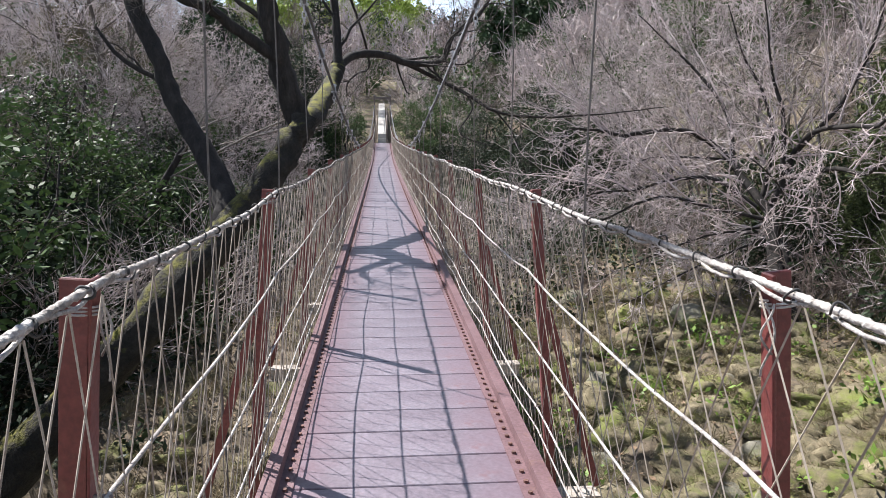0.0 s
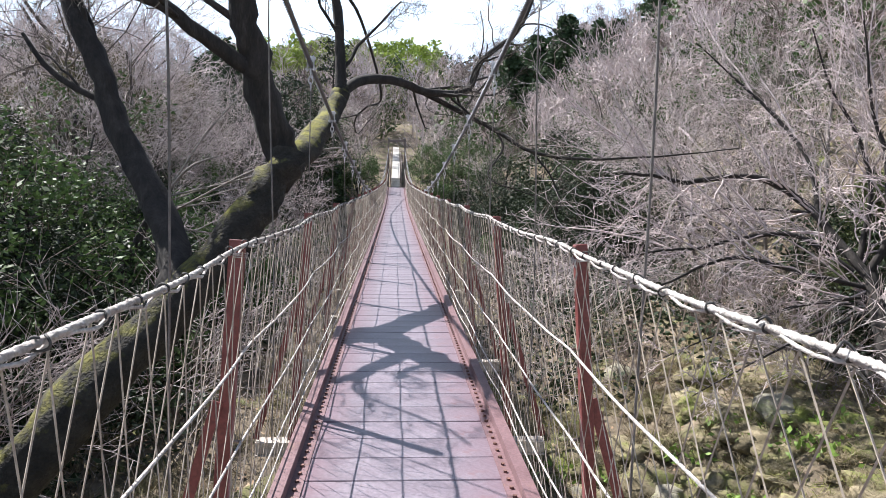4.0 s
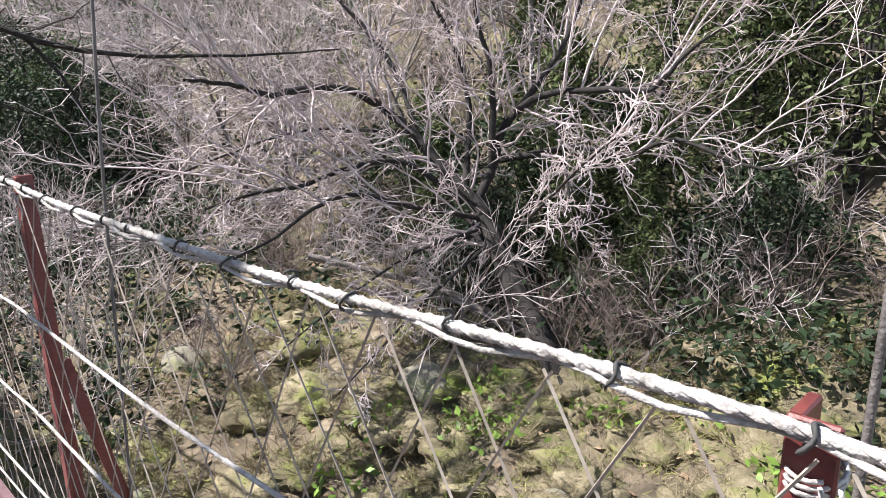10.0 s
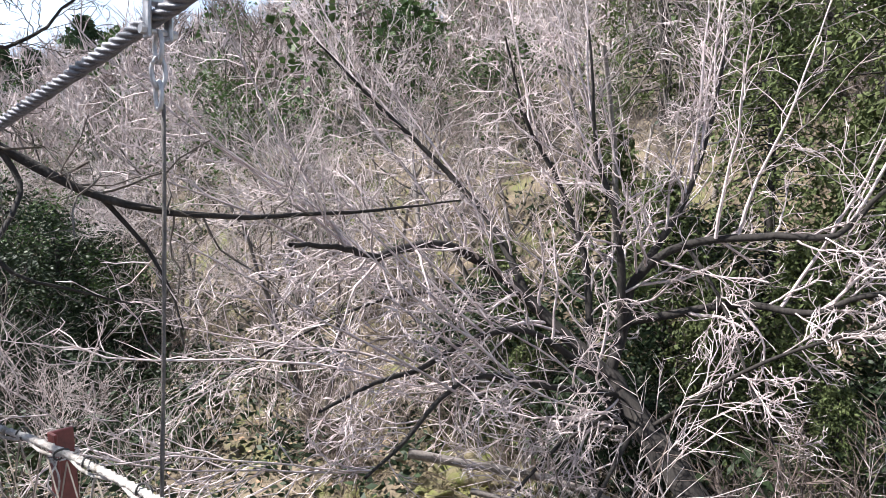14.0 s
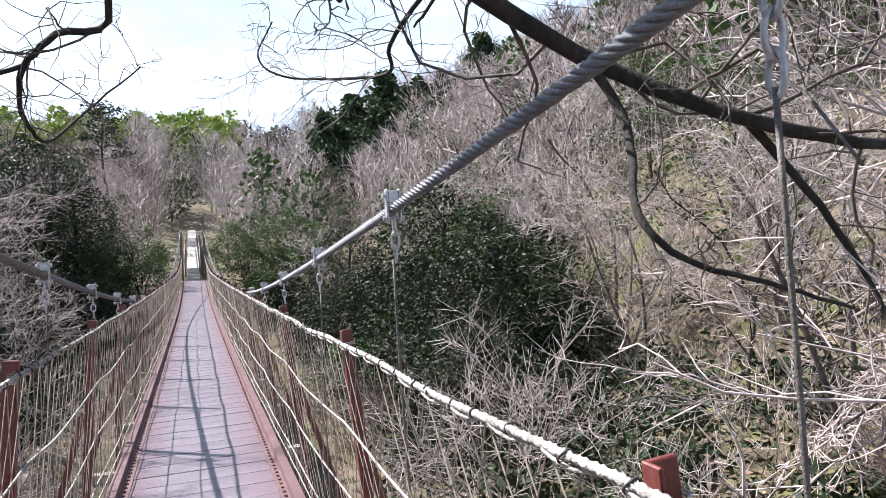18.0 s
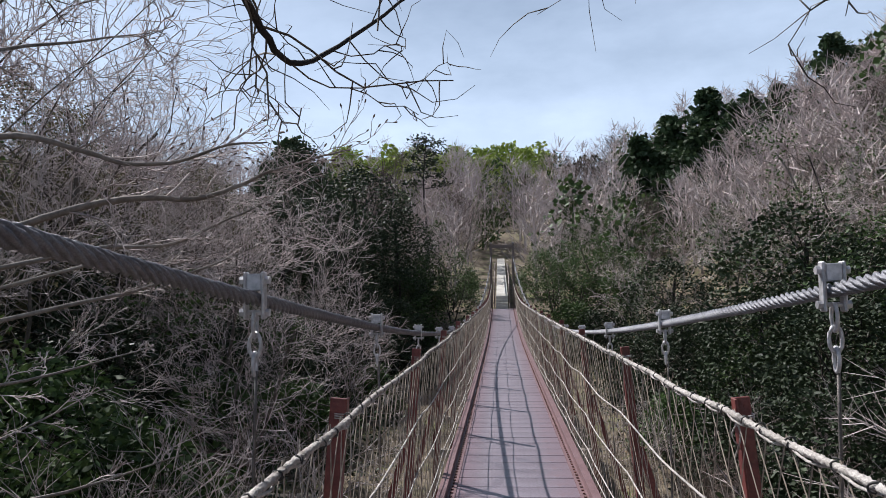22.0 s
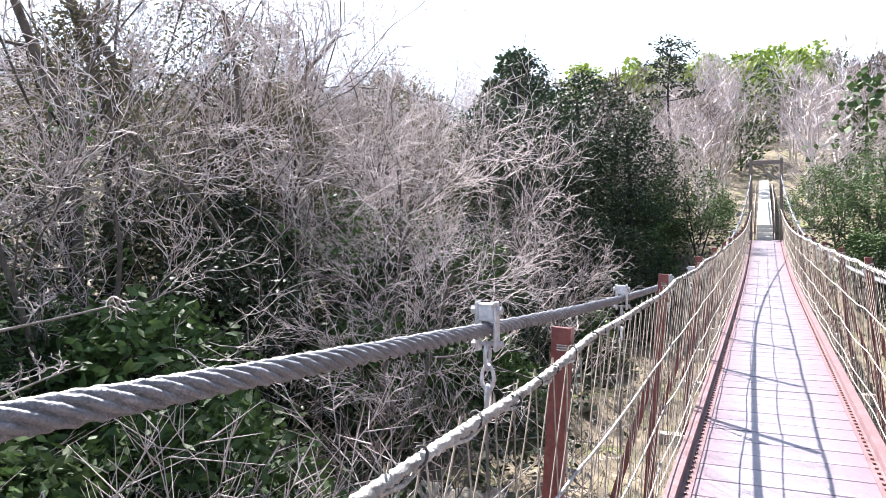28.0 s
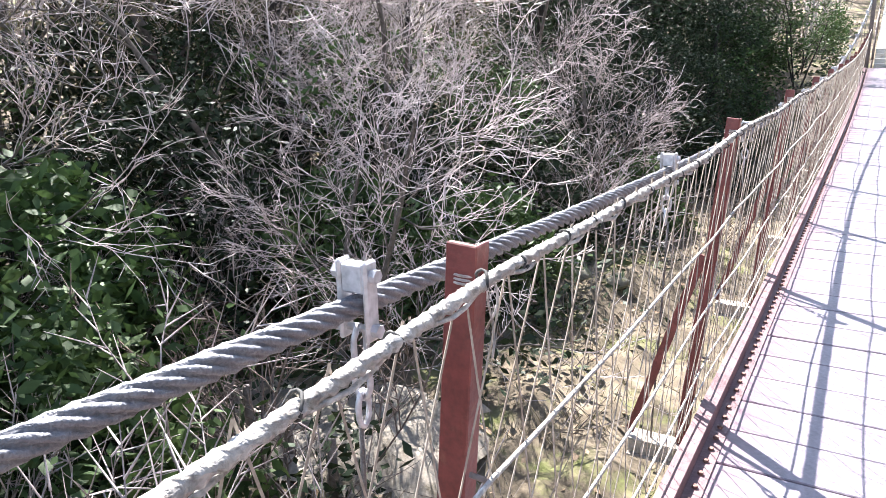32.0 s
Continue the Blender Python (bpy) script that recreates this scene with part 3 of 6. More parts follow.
def build_nets():
    """Diamond net of cord from the deck's edge to the handrail, a panel a bay."""
    rng = np.random.RandomState(5)
    step = 0.125
    for s in (-1, 1):
        lean = 0.2 if s < 0 else 0.36
        net = empty("safety_net", (0, 0, 0), label="diamond-mesh safety net of beige cord under the handrail", category="net", group="safety nets")
        bays = {}
        y = -2.9
        while y < Y1 - 0.1:
            for dirn in (-1, 1):
                top = y + rng.uniform(-0.015, 0.015)
                bot = y + dirn * lean * 2 + rng.uniform(-0.03, 0.03)
                if not (-2.8 < bot < Y1):
                    continue
                mid = (top + bot) / 2 + rng.uniform(-0.025, 0.025)
                pts = []
                for t, yy, xo in ((0, top, 0), (0.5, mid, rng.uniform(-0.012, 0.012)), (1, bot, 0)):
                    h = (RAIL_H - 0.015) * (1 - t) + 0.03 * t
                    pts.append((s * (rail_x(h) + 0.004 + xo), yy, deck_z(yy) + h))
                bays.setdefault(int(np.searchsorted(POSTS, y)), Geo()).tube(pts, 0.0019, 3, close=False)
            y += step
        for k, g in sorted(bays.items()):
            part("net_panel", g, M_CORD, net, smooth=False)


build_nets()


def build_cables():
    for s in (-1, 1):
        ys = np.concatenate([np.arange(-3.2, 28, 0.03), np.arange(28, 49.5, 0.09)])
        zs = cable_z(ys)
        c = np.stack([s * cable_x(ys), ys, zs], -1)
        me = twisted("main_cable", c, M_CABLE, 0.0128, 0.0092, 6, 0.25, 30)
        tagged(new("main_cable", me), label="thick grey twisted wire main cable of the bridge", category="cable", group="main cables")


build_cables()


HANGER_SHIFT = {16.16: -0.05, 18.12: 0.03, 20.15: 0.05, 22.22: 0.03}


def build_hangers():
    for s in (-1, 1):
        for y in POSTS[1:]:
            y = y + HANGER_SHIFT.get(y, 0.0)
            cz, base = cable_z(y), deck_z(y) - 0.19
            hg = empty("hanger", (s * float(cable_x(y)), y, base), label="galvanised cable clamp with a thin hanger rope down to the crossbeam", category="hanger", group="hangers")
            top = cz - base
            g = Geo()
            g.box((-0.032, -0.017, top - 0.060), (-0.022, 0.017, top + 0.080), 0.004)
            g.box((0.022, -0.017, top - 0.060), (0.032, 0.017, top + 0.080), 0.004)
            g.box((-0.022, -0.014, top + 0.024), (0.022, 0.014, top + 0.074), 0.003)
            clamp = part("clamp", g, M_GALV, hg, "pale galvanised cable clamp", smooth=False)
            for zz in (top + 0.055, top - 0.040):
                g = Geo()
                g.tube([(-0.042, 0, zz), (0.042, 0, zz)], 0.007, 6)
                g.tube([(-0.045, 0, zz), (-0.032, 0, zz)], 0.012, 6)
                g.tube([(0.032, 0, zz), (0.045, 0, zz)], 0.012, 6)
                part("bolt", g, M_GALV, clamp, smooth=False)
            if top > 0.35:
                g = Geo()
                a = np.linspace(0, 2 * np.pi, 13)
                g.tube(np.stack([0 * a, 0.018 * np.sin(a), top - 0.075 + 0.038 * np.cos(a)], -1), 0.006, 5)
                g.tube(np.stack([0.018 * np.sin(a), 0 * a, top - 0.135 + 0.036 * np.cos(a)], -1), 0.006, 5)
                g.tube(np.stack([0 * a, 0.015 * np.sin(a), top - 0.19 + 0.034 * np.cos(a)], -1), 0.006, 5)
                part("shackle", g, M_GALV, hg, "pale steel shackles")
                g = Geo()
                zz = np.linspace(0, top - 0.21, max(3, int(top / 0.15)))
                lean = 0.012 * np.sin(zz * 2 + y)
                g.tube(np.stack([lean, 0 * zz, zz], -1), 0.0052, 6)
                part("hanger_rope", g, M_HANG, hg)


build_hangers()


def build_towers():
    for name, y, top, w in (("bridge_tower", 49.5, 3.3, 0.553), ("bridge_tower", -3.2, 5.0, 0.823)):
        base = deck_z(y) - 0.1
        t = empty(name, (0, y, base), label="dark steel portal tower carrying the main cables", category="tower", group="bridge towers")
        for s in (-1, 1):
            g = Geo()
            g.box((s * w - 0.06, -0.075, -1.2), (s * w + 0.06, 0.075, top), 0.01)
            part("leg", g, M_STEEL, t, smooth=False)
            g = Geo()
            g.box((s * w - 0.05, -0.1, top), (s * w + 0.05, 0.1, top + 0.05), 0.01)
            part("saddle", g, M_GALV, t, smooth=False)
        g = Geo()
        g.box((-w + 0.06, -0.05, top - 0.22), (w - 0.06, 0.05, top - 0.06), 0.01)
        part("crossbar", g, M_STEEL, t, smooth=False)


build_towers()


def build_stairs():
    st = empty("stairs", (-0.04, 49.1, deck_z(49.0) - 0.02), label="pale concrete steps climbing from the bridge to a path", category="stairs", kind="structure")
    z, y = 0.0, 0.0
    for i in range(4):
        g = Geo()
        g.box((-0.30, y, -0.6), (0.30, y + 0.36, z + 0.16), 0.012)
        part("step", g, M_CONC, st, smooth=False)
        z += 0.16
        y += 0.34
    g = Geo()
    n = 24
    pts = [(sx * 0.29, y + k * 0.9, z + k * 0.9 * 0.145) for k in range(n) for sx in (-1, 1)]
    pts += [(px, py, pz - 0.5) for px, py, pz in pts]
    m = 2 * n
    f = []
    for k in range(n - 1):
        a = 2 * k
        f += [(a, a + 1, a + 3, a + 2), (a, a + 2, m + a + 2, m + a), (a + 1, m + a + 1, m + a + 3, a + 3)]
    f.append((0, m, m + 1, 1))
    g.add(pts, f)
    part("path_slab", g, M_CONC, st, smooth=False)
    for s in (-1, 1):
        g = Geo()
        g.tube([(s * 0.37, 0, 0.3), (s * 0.37, 1.7, 1.55), (s * 0.37, y + 9, z + 9 * 0.145 + 0.8)], 0.03, 6)
        for yy, zz in ((0.1, 0.33), (1.7, 1.55), (5.5, 2.5)):
            g.tube([(s * 0.37, yy, zz - 1.3), (s * 0.37, yy, zz)], 0.03, 6)
        part("handrail", g, M_STEEL, st)


build_stairs()

# ---- trees: growth ----
UP = np.array([0.0, 0.0, 1.0])


def unit(v):
    return v / (np.linalg.norm(v) + 1e-9)


def side_way(rng, d, angle):
    a = unit(np.cross(d, rng.normal(size=3)))
    return unit(d * math.cos(angle) + a * math.sin(angle))


def grow(rng, out, p, d, length, r, level, spec):
    """A branch that wanders and lifts, and its children. spec: per level (steps, wander, lift, children, child angle, child length)."""
    steps, wander, lift, kids, angle, ratio = spec[level]
    pts, dd = [np.array(p, float)], unit(np.array(d, float))
    for _ in range(steps):
        dd = unit(dd + rng.normal(size=3) * wander + UP * lift)
        pts.append(pts[-1] + dd * length / steps)
    pts = np.array(pts)
    radii = r * np.linspace(1, 0.45 if level + 1 < len(spec) else 0.3, steps + 1)
    out.append((pts, radii, level))
    if level + 1 < len(spec):
        sprout(rng, out, pts, radii, length, level, spec)


THIN = [0.0022]


def sprout(rng, out, pts, radii, length, level, spec, start=0.25, kids=None, end=1.0):
    _, _, _, n, angle, ratio = spec[level]
    n = kids if kids is not None else n
    for k in range(n):
        t = start + (end - start) * (k + rng.uniform(0.1, 0.9)) / n
        f = t * (len(pts) - 1)
        i = min(int(f), len(pts) - 2)
        u = f - i
        q = pts[i] * (1 - u) + pts[i + 1] * u
        d = unit(pts[i + 1] - pts[i])
        rr = (radii[i] * (1 - u) + radii[i + 1] * u) * rng.uniform(0.27, 0.44)
        rr = min(rr, (9.0, 9.0, 0.022, 0.0125, 0.009)[min(level + 1, 4)])
        grow(rng, out, q, side_way(rng, d, angle * rng.uniform(0.65, 1.3)), length * ratio * rng.uniform(0.6, 1.25) * (1.1 - 0.45 * t), max(rr, THIN[0]), level + 1, spec)


def tubes(paths, sides):
    """All paths as open tubes in one array of vertices and one of quads."""
    groups = {}
    for pts, radii, level in paths:
        groups.setdefault((len(pts), sides[min(level, len(sides) - 1)]), []).append((pts, radii))
    V, Q, base = [], [], 0
    for (m, s), some in groups.items():
        P = np.array([a for a, _ in some])
        R = np.array([b for _, b in some])
        T = np.gradient(P, axis=1)
        T /= np.linalg.norm(T, axis=2, keepdims=True) + 1e-9
        ref = np.where(np.abs(T[:, :1, 2:]) < 0.85, np.array([0.31, 0.17, 0.93]), np.array([0.93, 0.29, 0.2]))
        A = np.cross(T, np.broadcast_to(ref, T.shape))
        A /= np.linalg.norm(A, axis=2, keepdims=True) + 1e-9
        B = np.cross(T, A)
        ang = np.arange(s) * 2 * np.pi / s
        v = P[:, :, None] + R[:, :, None, None] * (A[:, :, None] * np.cos(ang)[:, None] + B[:, :, None] * np.sin(ang)[:, None])
        if s >= 10:
            along = np.arange(m)[None, :, None]
            lob = 1 + 0.09 * np.sin(3 * ang + 0.55 * along) + 0.05 * np.sin(5 * ang - 0.9 * along) + 0.05 * np.sin(1.7 * along + 2 * ang)
            v = P[:, :, None] + (v - P[:, :, None]) * lob[..., None]
        n = len(some)
        i = np.arange(n)[:, None, None] * m * s + np.arange(m - 1)[None, :, None] * s
        j = np.arange(s)[None, None]
        q = np.stack([i + j, i + (j + 1) % s, i + s + (j + 1) % s, i + s + j], -1).reshape(-1, 4)
        V.append(v.reshape(-1, 3))
        Q.append(q + base)
        base += n * m * s
    return np.concatenate(V), np.concatenate(Q)


def quad_mesh(name, V, Q, mat, smooth=True):
    me = bpy.data.meshes.new(name)
    n, k = len(V), len(Q)
    me.vertices.add(n)
    me.vertices.foreach_set("co", np.asarray(V, np.float32).ravel())
    me.loops.add(4 * k)
    me.loops.foreach_set("vertex_index", np.asarray(Q, np.int32).ravel())
    me.polygons.add(k)
    me.polygons.foreach_set("loop_start", np.arange(0, 4 * k, 4, dtype=np.int32))
    me.polygons.foreach_set("use_smooth", np.full(k, smooth))
    me.materials.append(mat)
    me.update(calc_edges=True)
    me.validate()
    return me


def leaves(rng, centres, spread, per, size, droop=0.3, slim=0.45):
    """Leaf blades, each a bent quad, scattered about the given centres."""
    c = np.repeat(np.asarray(centres, float), per, axis=0)
    n = len(c)
    c = c + rng.normal(size=(n, 3)) * spread
    d = rng.normal(size=(n, 3))
    d[:, 2] = d[:, 2] * 0.6 - droop
    d /= np.linalg.norm(d, axis=1)[:, None]
    s = np.cross(d, rng.normal(size=(n, 3)))
    s /= np.linalg.norm(s, axis=1)[:, None] + 1e-9
    L = size * rng.uniform(0.6, 1.4, (n, 1))
    V = np.stack([c, c + d * L * 0.5 + s * L * slim * 0.5, c + d * L, c + d * L * 0.5 - s * L * slim * 0.5], 1).reshape(-1, 3)
    return V, np.arange(4 * n).reshape(n, 4)


def tips(paths, level, every=1):
    return np.array([p[-1] for p, _, l in paths if l >= level][::every] + [p[len(p) // 2] for p, _, l in paths if l >= level][::every])


def tree_thing(name, paths, sides, split, at, trunk_mat, twig_mat, leaf=None, **tags):
    """An Empty at the base with trunk, limbs, twigs and perhaps leaves as parts."""
    ob = empty(name, at, **tags)
    low = [p for p in paths if p[2] < split]
    high = [p for p in paths if p[2] >= split]
    if low:
        part("trunk", quad_mesh("trunk", *tubes(low, sides), trunk_mat), None, ob)
    if high:
        tagged(part("branchwork", quad_mesh("branchwork", *tubes(high, sides), twig_mat), None, ob), kind="stuff")
    if leaf:
        part("crown", quad_mesh("crown", *leaf[0], leaf[1], False), None, ob)
    return ob


def bare_tree_paths(seed, height, spec, stems=1, spread=0.25, r=None):
    rng = np.random.RandomState(seed)
    out = []
    for k in range(stems):
        d = unit(np.array([rng.normal() * spread, rng.normal() * spread, 1.0]))
        grow(rng, out, (rng.normal() * 0.06 * stems ** 0.5, rng.normal() * 0.06 * stems ** 0.5, -0.25), d, height * rng.uniform(0.8, 1.1), r or height * 0.013, 0, spec)
    return out


SPEC_TREE = [(7, 0.12, 0.04, 10, 1.0, 0.62), (6, 0.2, 0.06, 7, 0.85, 0.50), (4, 0.22, 0.03, 5, 0.75, 0.52), (1, 0.25, 0.02, 0, 0.6, 0.5)]
SPEC_RICH = [(8, 0.14, 0.03, 11, 1.0, 0.66), (7, 0.16, 0.05, 8, 0.8, 0.52), (5, 0.18, 0.03, 5, 0.7, 0.55), (3, 0.2, 0.02, 2, 0.65, 0.5), (1, 0.25, 0.0, 0, 0.6, 0.5)]
SPEC_SHRUB = [(5, 0.18, 0.0, 7, 0.7, 0.55), (3, 0.22, 0.02, 7, 0.7, 0.55), (1, 0.25, 0.0, 0, 0.6, 0.5)]
SPEC_GREEN = [(6, 0.12, 0.05, 8, 0.8, 0.5), (4, 0.2, 0.03, 6, 0.7, 0.5), (1, 0.2, 0.0, 0, 0.6, 0.5)]

# ---- the great leaning tree beside the bridge ----
SPEC_BIG = [(6, 0.1, 0.05, 4, 0.7, 0.5), (6, 0.15, 0.12, 7, 0.7, 0.5), (7, 0.26, 0.03, 8, 0.8, 0.5), (7, 0.34, 0.01, 6, 0.85, 0.5), (4, 0.4, 0.0, 0, 0.7, 0.5)]


def spline(pts, n):
    """A smooth line through a few guide points."""
    pts = np.asarray(pts, float)
    k = len(pts)
    P = np.concatenate([[2 * pts[0] - pts[1]], pts, [2 * pts[-1] - pts[-2]]])
    out = []
    for i in range(k - 1):
        for u in np.linspace(0, 1, n, endpoint=False):
            a, b, c, d = P[i : i + 4]
            out.append(0.5 * (2 * b + (c - a) * u + (2 * a - 5 * b + 4 * c - d) * u * u + (3 * b - a - 3 * c + d) * u ** 3))
    return np.array(out + [pts[-1]])


def limb(rng, out, guide, r0, r1, spec, level, kids, n=5, start=0.2, rough=0.02, length=None):
    rough = min(rough, 0.006)
    pts = spline(guide, n)
    pts = pts + rng.normal(size=pts.shape) * rough * np.linspace(1, 1.5, len(pts))[:, None] * r0 / 0.1
    radii = np.linspace(r0, r1, len(pts)) * (1 + 0.03 * rng.normal(size=len(pts)))
    out.append((pts, radii, level))
    if kids:
        total = length or np.linalg.norm(np.diff(pts, axis=0), axis=1).sum()
        sprout(rng, out, pts, radii, total, level, spec, start, kids)
    return pts


def nearer(pts, ys, ks):
    """Guide points drawn towards the walkway by a share that depends on how far along they lie."""
    o = np.array([0.0, 3.0, 1.45])
    return [o + (np.array(p, float) - o) * np.interp(p[1], ys, ks) for p in pts]


def build_great_tree():
    THIN[0] = 0.0034
    rng = np.random.RandomState(11)
    base = np.array([-5.05, 5.2, gz(-5.05, 5.2)])
    wood, moss = [], []
    limb(rng, moss, nearer([base - (0.25, 0.3, 0.4), (-4.35, 6.15, -2.45), (-3.6, 7.0, -1.5), (-2.74, 7.95, -0.5), (-2.04, 8.75, 0.42), (-1.60, 9.4, 1.12), (-1.30, 9.85, 1.66)], (6, 9.8, 12, 15), (1, 0.88, 0.93, 0.93)), 0.29, 0.17, SPEC_BIG, 0, 0)
    limb(rng, wood, nearer([(-2.30, 8.5, 0.1), (-2.42, 9.05, 0.5), (-2.82, 9.68, 1.12), (-3.3, 10.04, 1.82), (-3.67, 10.26, 2.75), (-4.08, 10.48, 3.63), (-4.41, 10.66, 4.51), (-4.9, 10.9, 6.2)], (6, 9.8, 12, 15), (1, 0.88, 0.93, 0.93)), 0.18, 0.07, SPEC_BIG, 0, 7, start=0.45, length=2.6)
    limb(rng, wood, nearer([(-1.36, 9.95, 1.45), (-1.42, 10.05, 1.7), (-1.62, 9.93, 2.34), (-1.75, 9.73, 2.93), (-1.82, 9.6, 3.49), (-1.93, 9.52, 4.43), (-1.8, 9.6, 5.8)], (6, 9.8, 12, 15), (1, 0.88, 0.93, 0.93)), 0.20, 0.085, SPEC_BIG, 0, 6, start=0.5, length=2.6)
    limb(rng, wood, nearer([(-1.73, 9.77, 2.66), (-2.18, 9.42, 2.96), (-2.55, 9.16, 3.24), (-2.84, 8.94, 3.3), (-3.14, 8.66, 3.57), (-3.8, 8.3, 4.3)], (6, 9.8, 12, 15), (1, 0.88, 0.93, 0.93)), 0.085, 0.03, SPEC_BIG, 1, 7, start=0.2)
    limb(rng, moss, nearer([(-1.40, 9.8, 1.55), (-1.18, 10.6, 1.85), (-1.0, 11.7, 2.35), (-0.92, 12.1, 2.62), (-0.90, 12.25, 2.8)], (6, 9.8, 12, 15), (1, 0.88, 0.93, 0.93)), 0.16, 0.11, SPEC_BIG, 0, 0)
    limb(rng, wood, nearer([(-0.92, 12.1, 2.6), (-0.90, 12.3, 3.1), (-0.95, 12.4, 3.8), (-1.05, 12.6, 4.7), (-0.7, 13.2, 5.8)], (6, 9.8, 12, 15), (1, 0.88, 0.93, 0.93)), 0.09, 0.04, SPEC_BIG, 0, 7, start=0.2, length=2.6)
    limb(rng, wood, nearer([(-1.0, 12.2, 2.58), (-0.64, 12.9, 2.99), (-0.07, 13.5, 3.08), (0.55, 14.01, 2.96), (1.21, 14.35, 3.07), (1.49, 14.55, 3.63), (2.18, 14.86, 4.24), (2.55, 15.16, 4.97), (3.0, 15.5, 5.8)], (6, 9.8, 12, 15), (1, 0.88, 0.93, 0.93)), 0.085, 0.025, SPEC_BIG, 1, 20, start=0.3, length=2.4)
    limb(rng, wood, nearer([(0.05, 13.6, 3.08), (0.8, 13.95, 2.75), (1.7, 14.1, 2.33), (2.3, 13.75, 1.96), (3.2, 13.7, 1.85), (4.5, 13.5, 1.92), (5.8, 13.3, 2.07)], (12, 13.9), (0.93, 1)), 0.055, 0.009, SPEC_BIG, 2, 20, start=0.2, length=2.9)
    limb(rng, wood, [(1.72, 14.1, 2.34), (1.83, 14.0, 2.05), (1.70, 13.76, 1.83), (1.50, 13.45, 1.58), (1.60, 13.35, 1.42), (1.9, 13.3, 1.32), (2.3, 13.3, 1.2)], 0.024, 0.006, SPEC_BIG, 2, 6, start=0.4, length=1.2)
    limb(rng, wood, [(2.3, 13.75, 1.96), (2.6, 13.7, 1.6), (2.75, 13.6, 1.25), (2.8, 13.5, 0.95)], 0.022, 0.006, SPEC_BIG, 2, 5, start=0.3)
    limb(rng, wood, [(0.30, 13.85, 3.03), (0.45, 14.03, 3.01), (1.15, 14.5, 3.13), (1.34, 14.7, 3.03), (1.27, 14.78, 2.81), (1.17, 14.84, 2.67)], 0.03, 0.006, SPEC_BIG, 2, 7, start=0.3, length=1.5)
    limb(rng, wood, [(-1.02, 12.5, 4.4), (-0.7, 14.2, 4.2), (-0.36, 15.89, 3.11), (-0.64, 15.84, 2.86), (-0.83, 15.96, 2.71), (-0.91, 16.2, 2.56), (-0.91, 16.44, 2.44), (-0.84, 16.67, 2.39), (-0.65, 17.05, 2.68), (-0.29, 17.39, 3.1)], 0.028, 0.006, SPEC_BIG, 2, 20, start=0.25, length=1.9)
    limb(rng, wood, [(-0.83, 15.96, 2.71), (-1.15, 16.12, 2.65), (-1.47, 16.24, 2.65), (-1.66, 16.3, 2.56)], 0.015, 0.005, SPEC_BIG, 2, 7, start=0.2, length=1.4)
    limb(rng, wood, [(1.25, 14.4, 3.2), (1.7, 15.2, 3.4), (1.43, 15.64, 3.06), (1.3, 15.77, 2.85), (1.33, 15.92, 2.72), (1.11, 16.3, 2.77), (0.72, 16.57, 2.84), (0.56, 16.75, 3.03), (0.67, 16.65, 3.27)], 0.021, 0.005, SPEC_BIG, 2, 20, start=0.25, length=1.8)
    limb(rng, wood, nearer([(-1.86, 9.6, 3.7), (-1.2, 11.2, 4.9), (-0.3, 12.8, 5.7), (0.6, 14.4, 6.2)], (9, 12), (0.88, 0.93)), 0.07, 0.02, SPEC_BIG, 1, 8, start=0.3, length=1.5)
    tree = empty("leaning_tree", tuple(base), label="great leaning bare tree with moss on its dark trunk", category="tree")
    def put(name, paths, mat, sides, label=""):
        V, Q = tubes(paths, sides)
        ob = part(name, quad_mesh(name, V - base, Q, mat), None, tree, label)
        if name == "branchwork":
            tagged(ob, kind="stuff")
    put("trunk", moss, M_MOSS, (14, 10, 6, 4), "mossy trunk and lower limb")
    put("limb", [p for p in wood if p[1][0] > 0.014], M_BARK, (12, 9, 8, 5, 4))
    put("branchwork", [p for p in wood if p[1][0] <= 0.014], M_LIMB_DARK, (8, 6, 5, 3))


build_great_tree()
THIN[0] = 0.0066


# ---- the spreading bare tree below the bridge ----
SPEC_SPREAD = [(6, 0.1, 0.03, 6, 0.7, 0.5), (6, 0.13, 0.03, 11, 0.85, 0.36), (7, 0.17, -0.02, 7, 0.7, 0.46), (5, 0.22, -0.01, 3, 0.75, 0.46), (3, 0.22, 0.0, 0, 0.6, 0.5)]


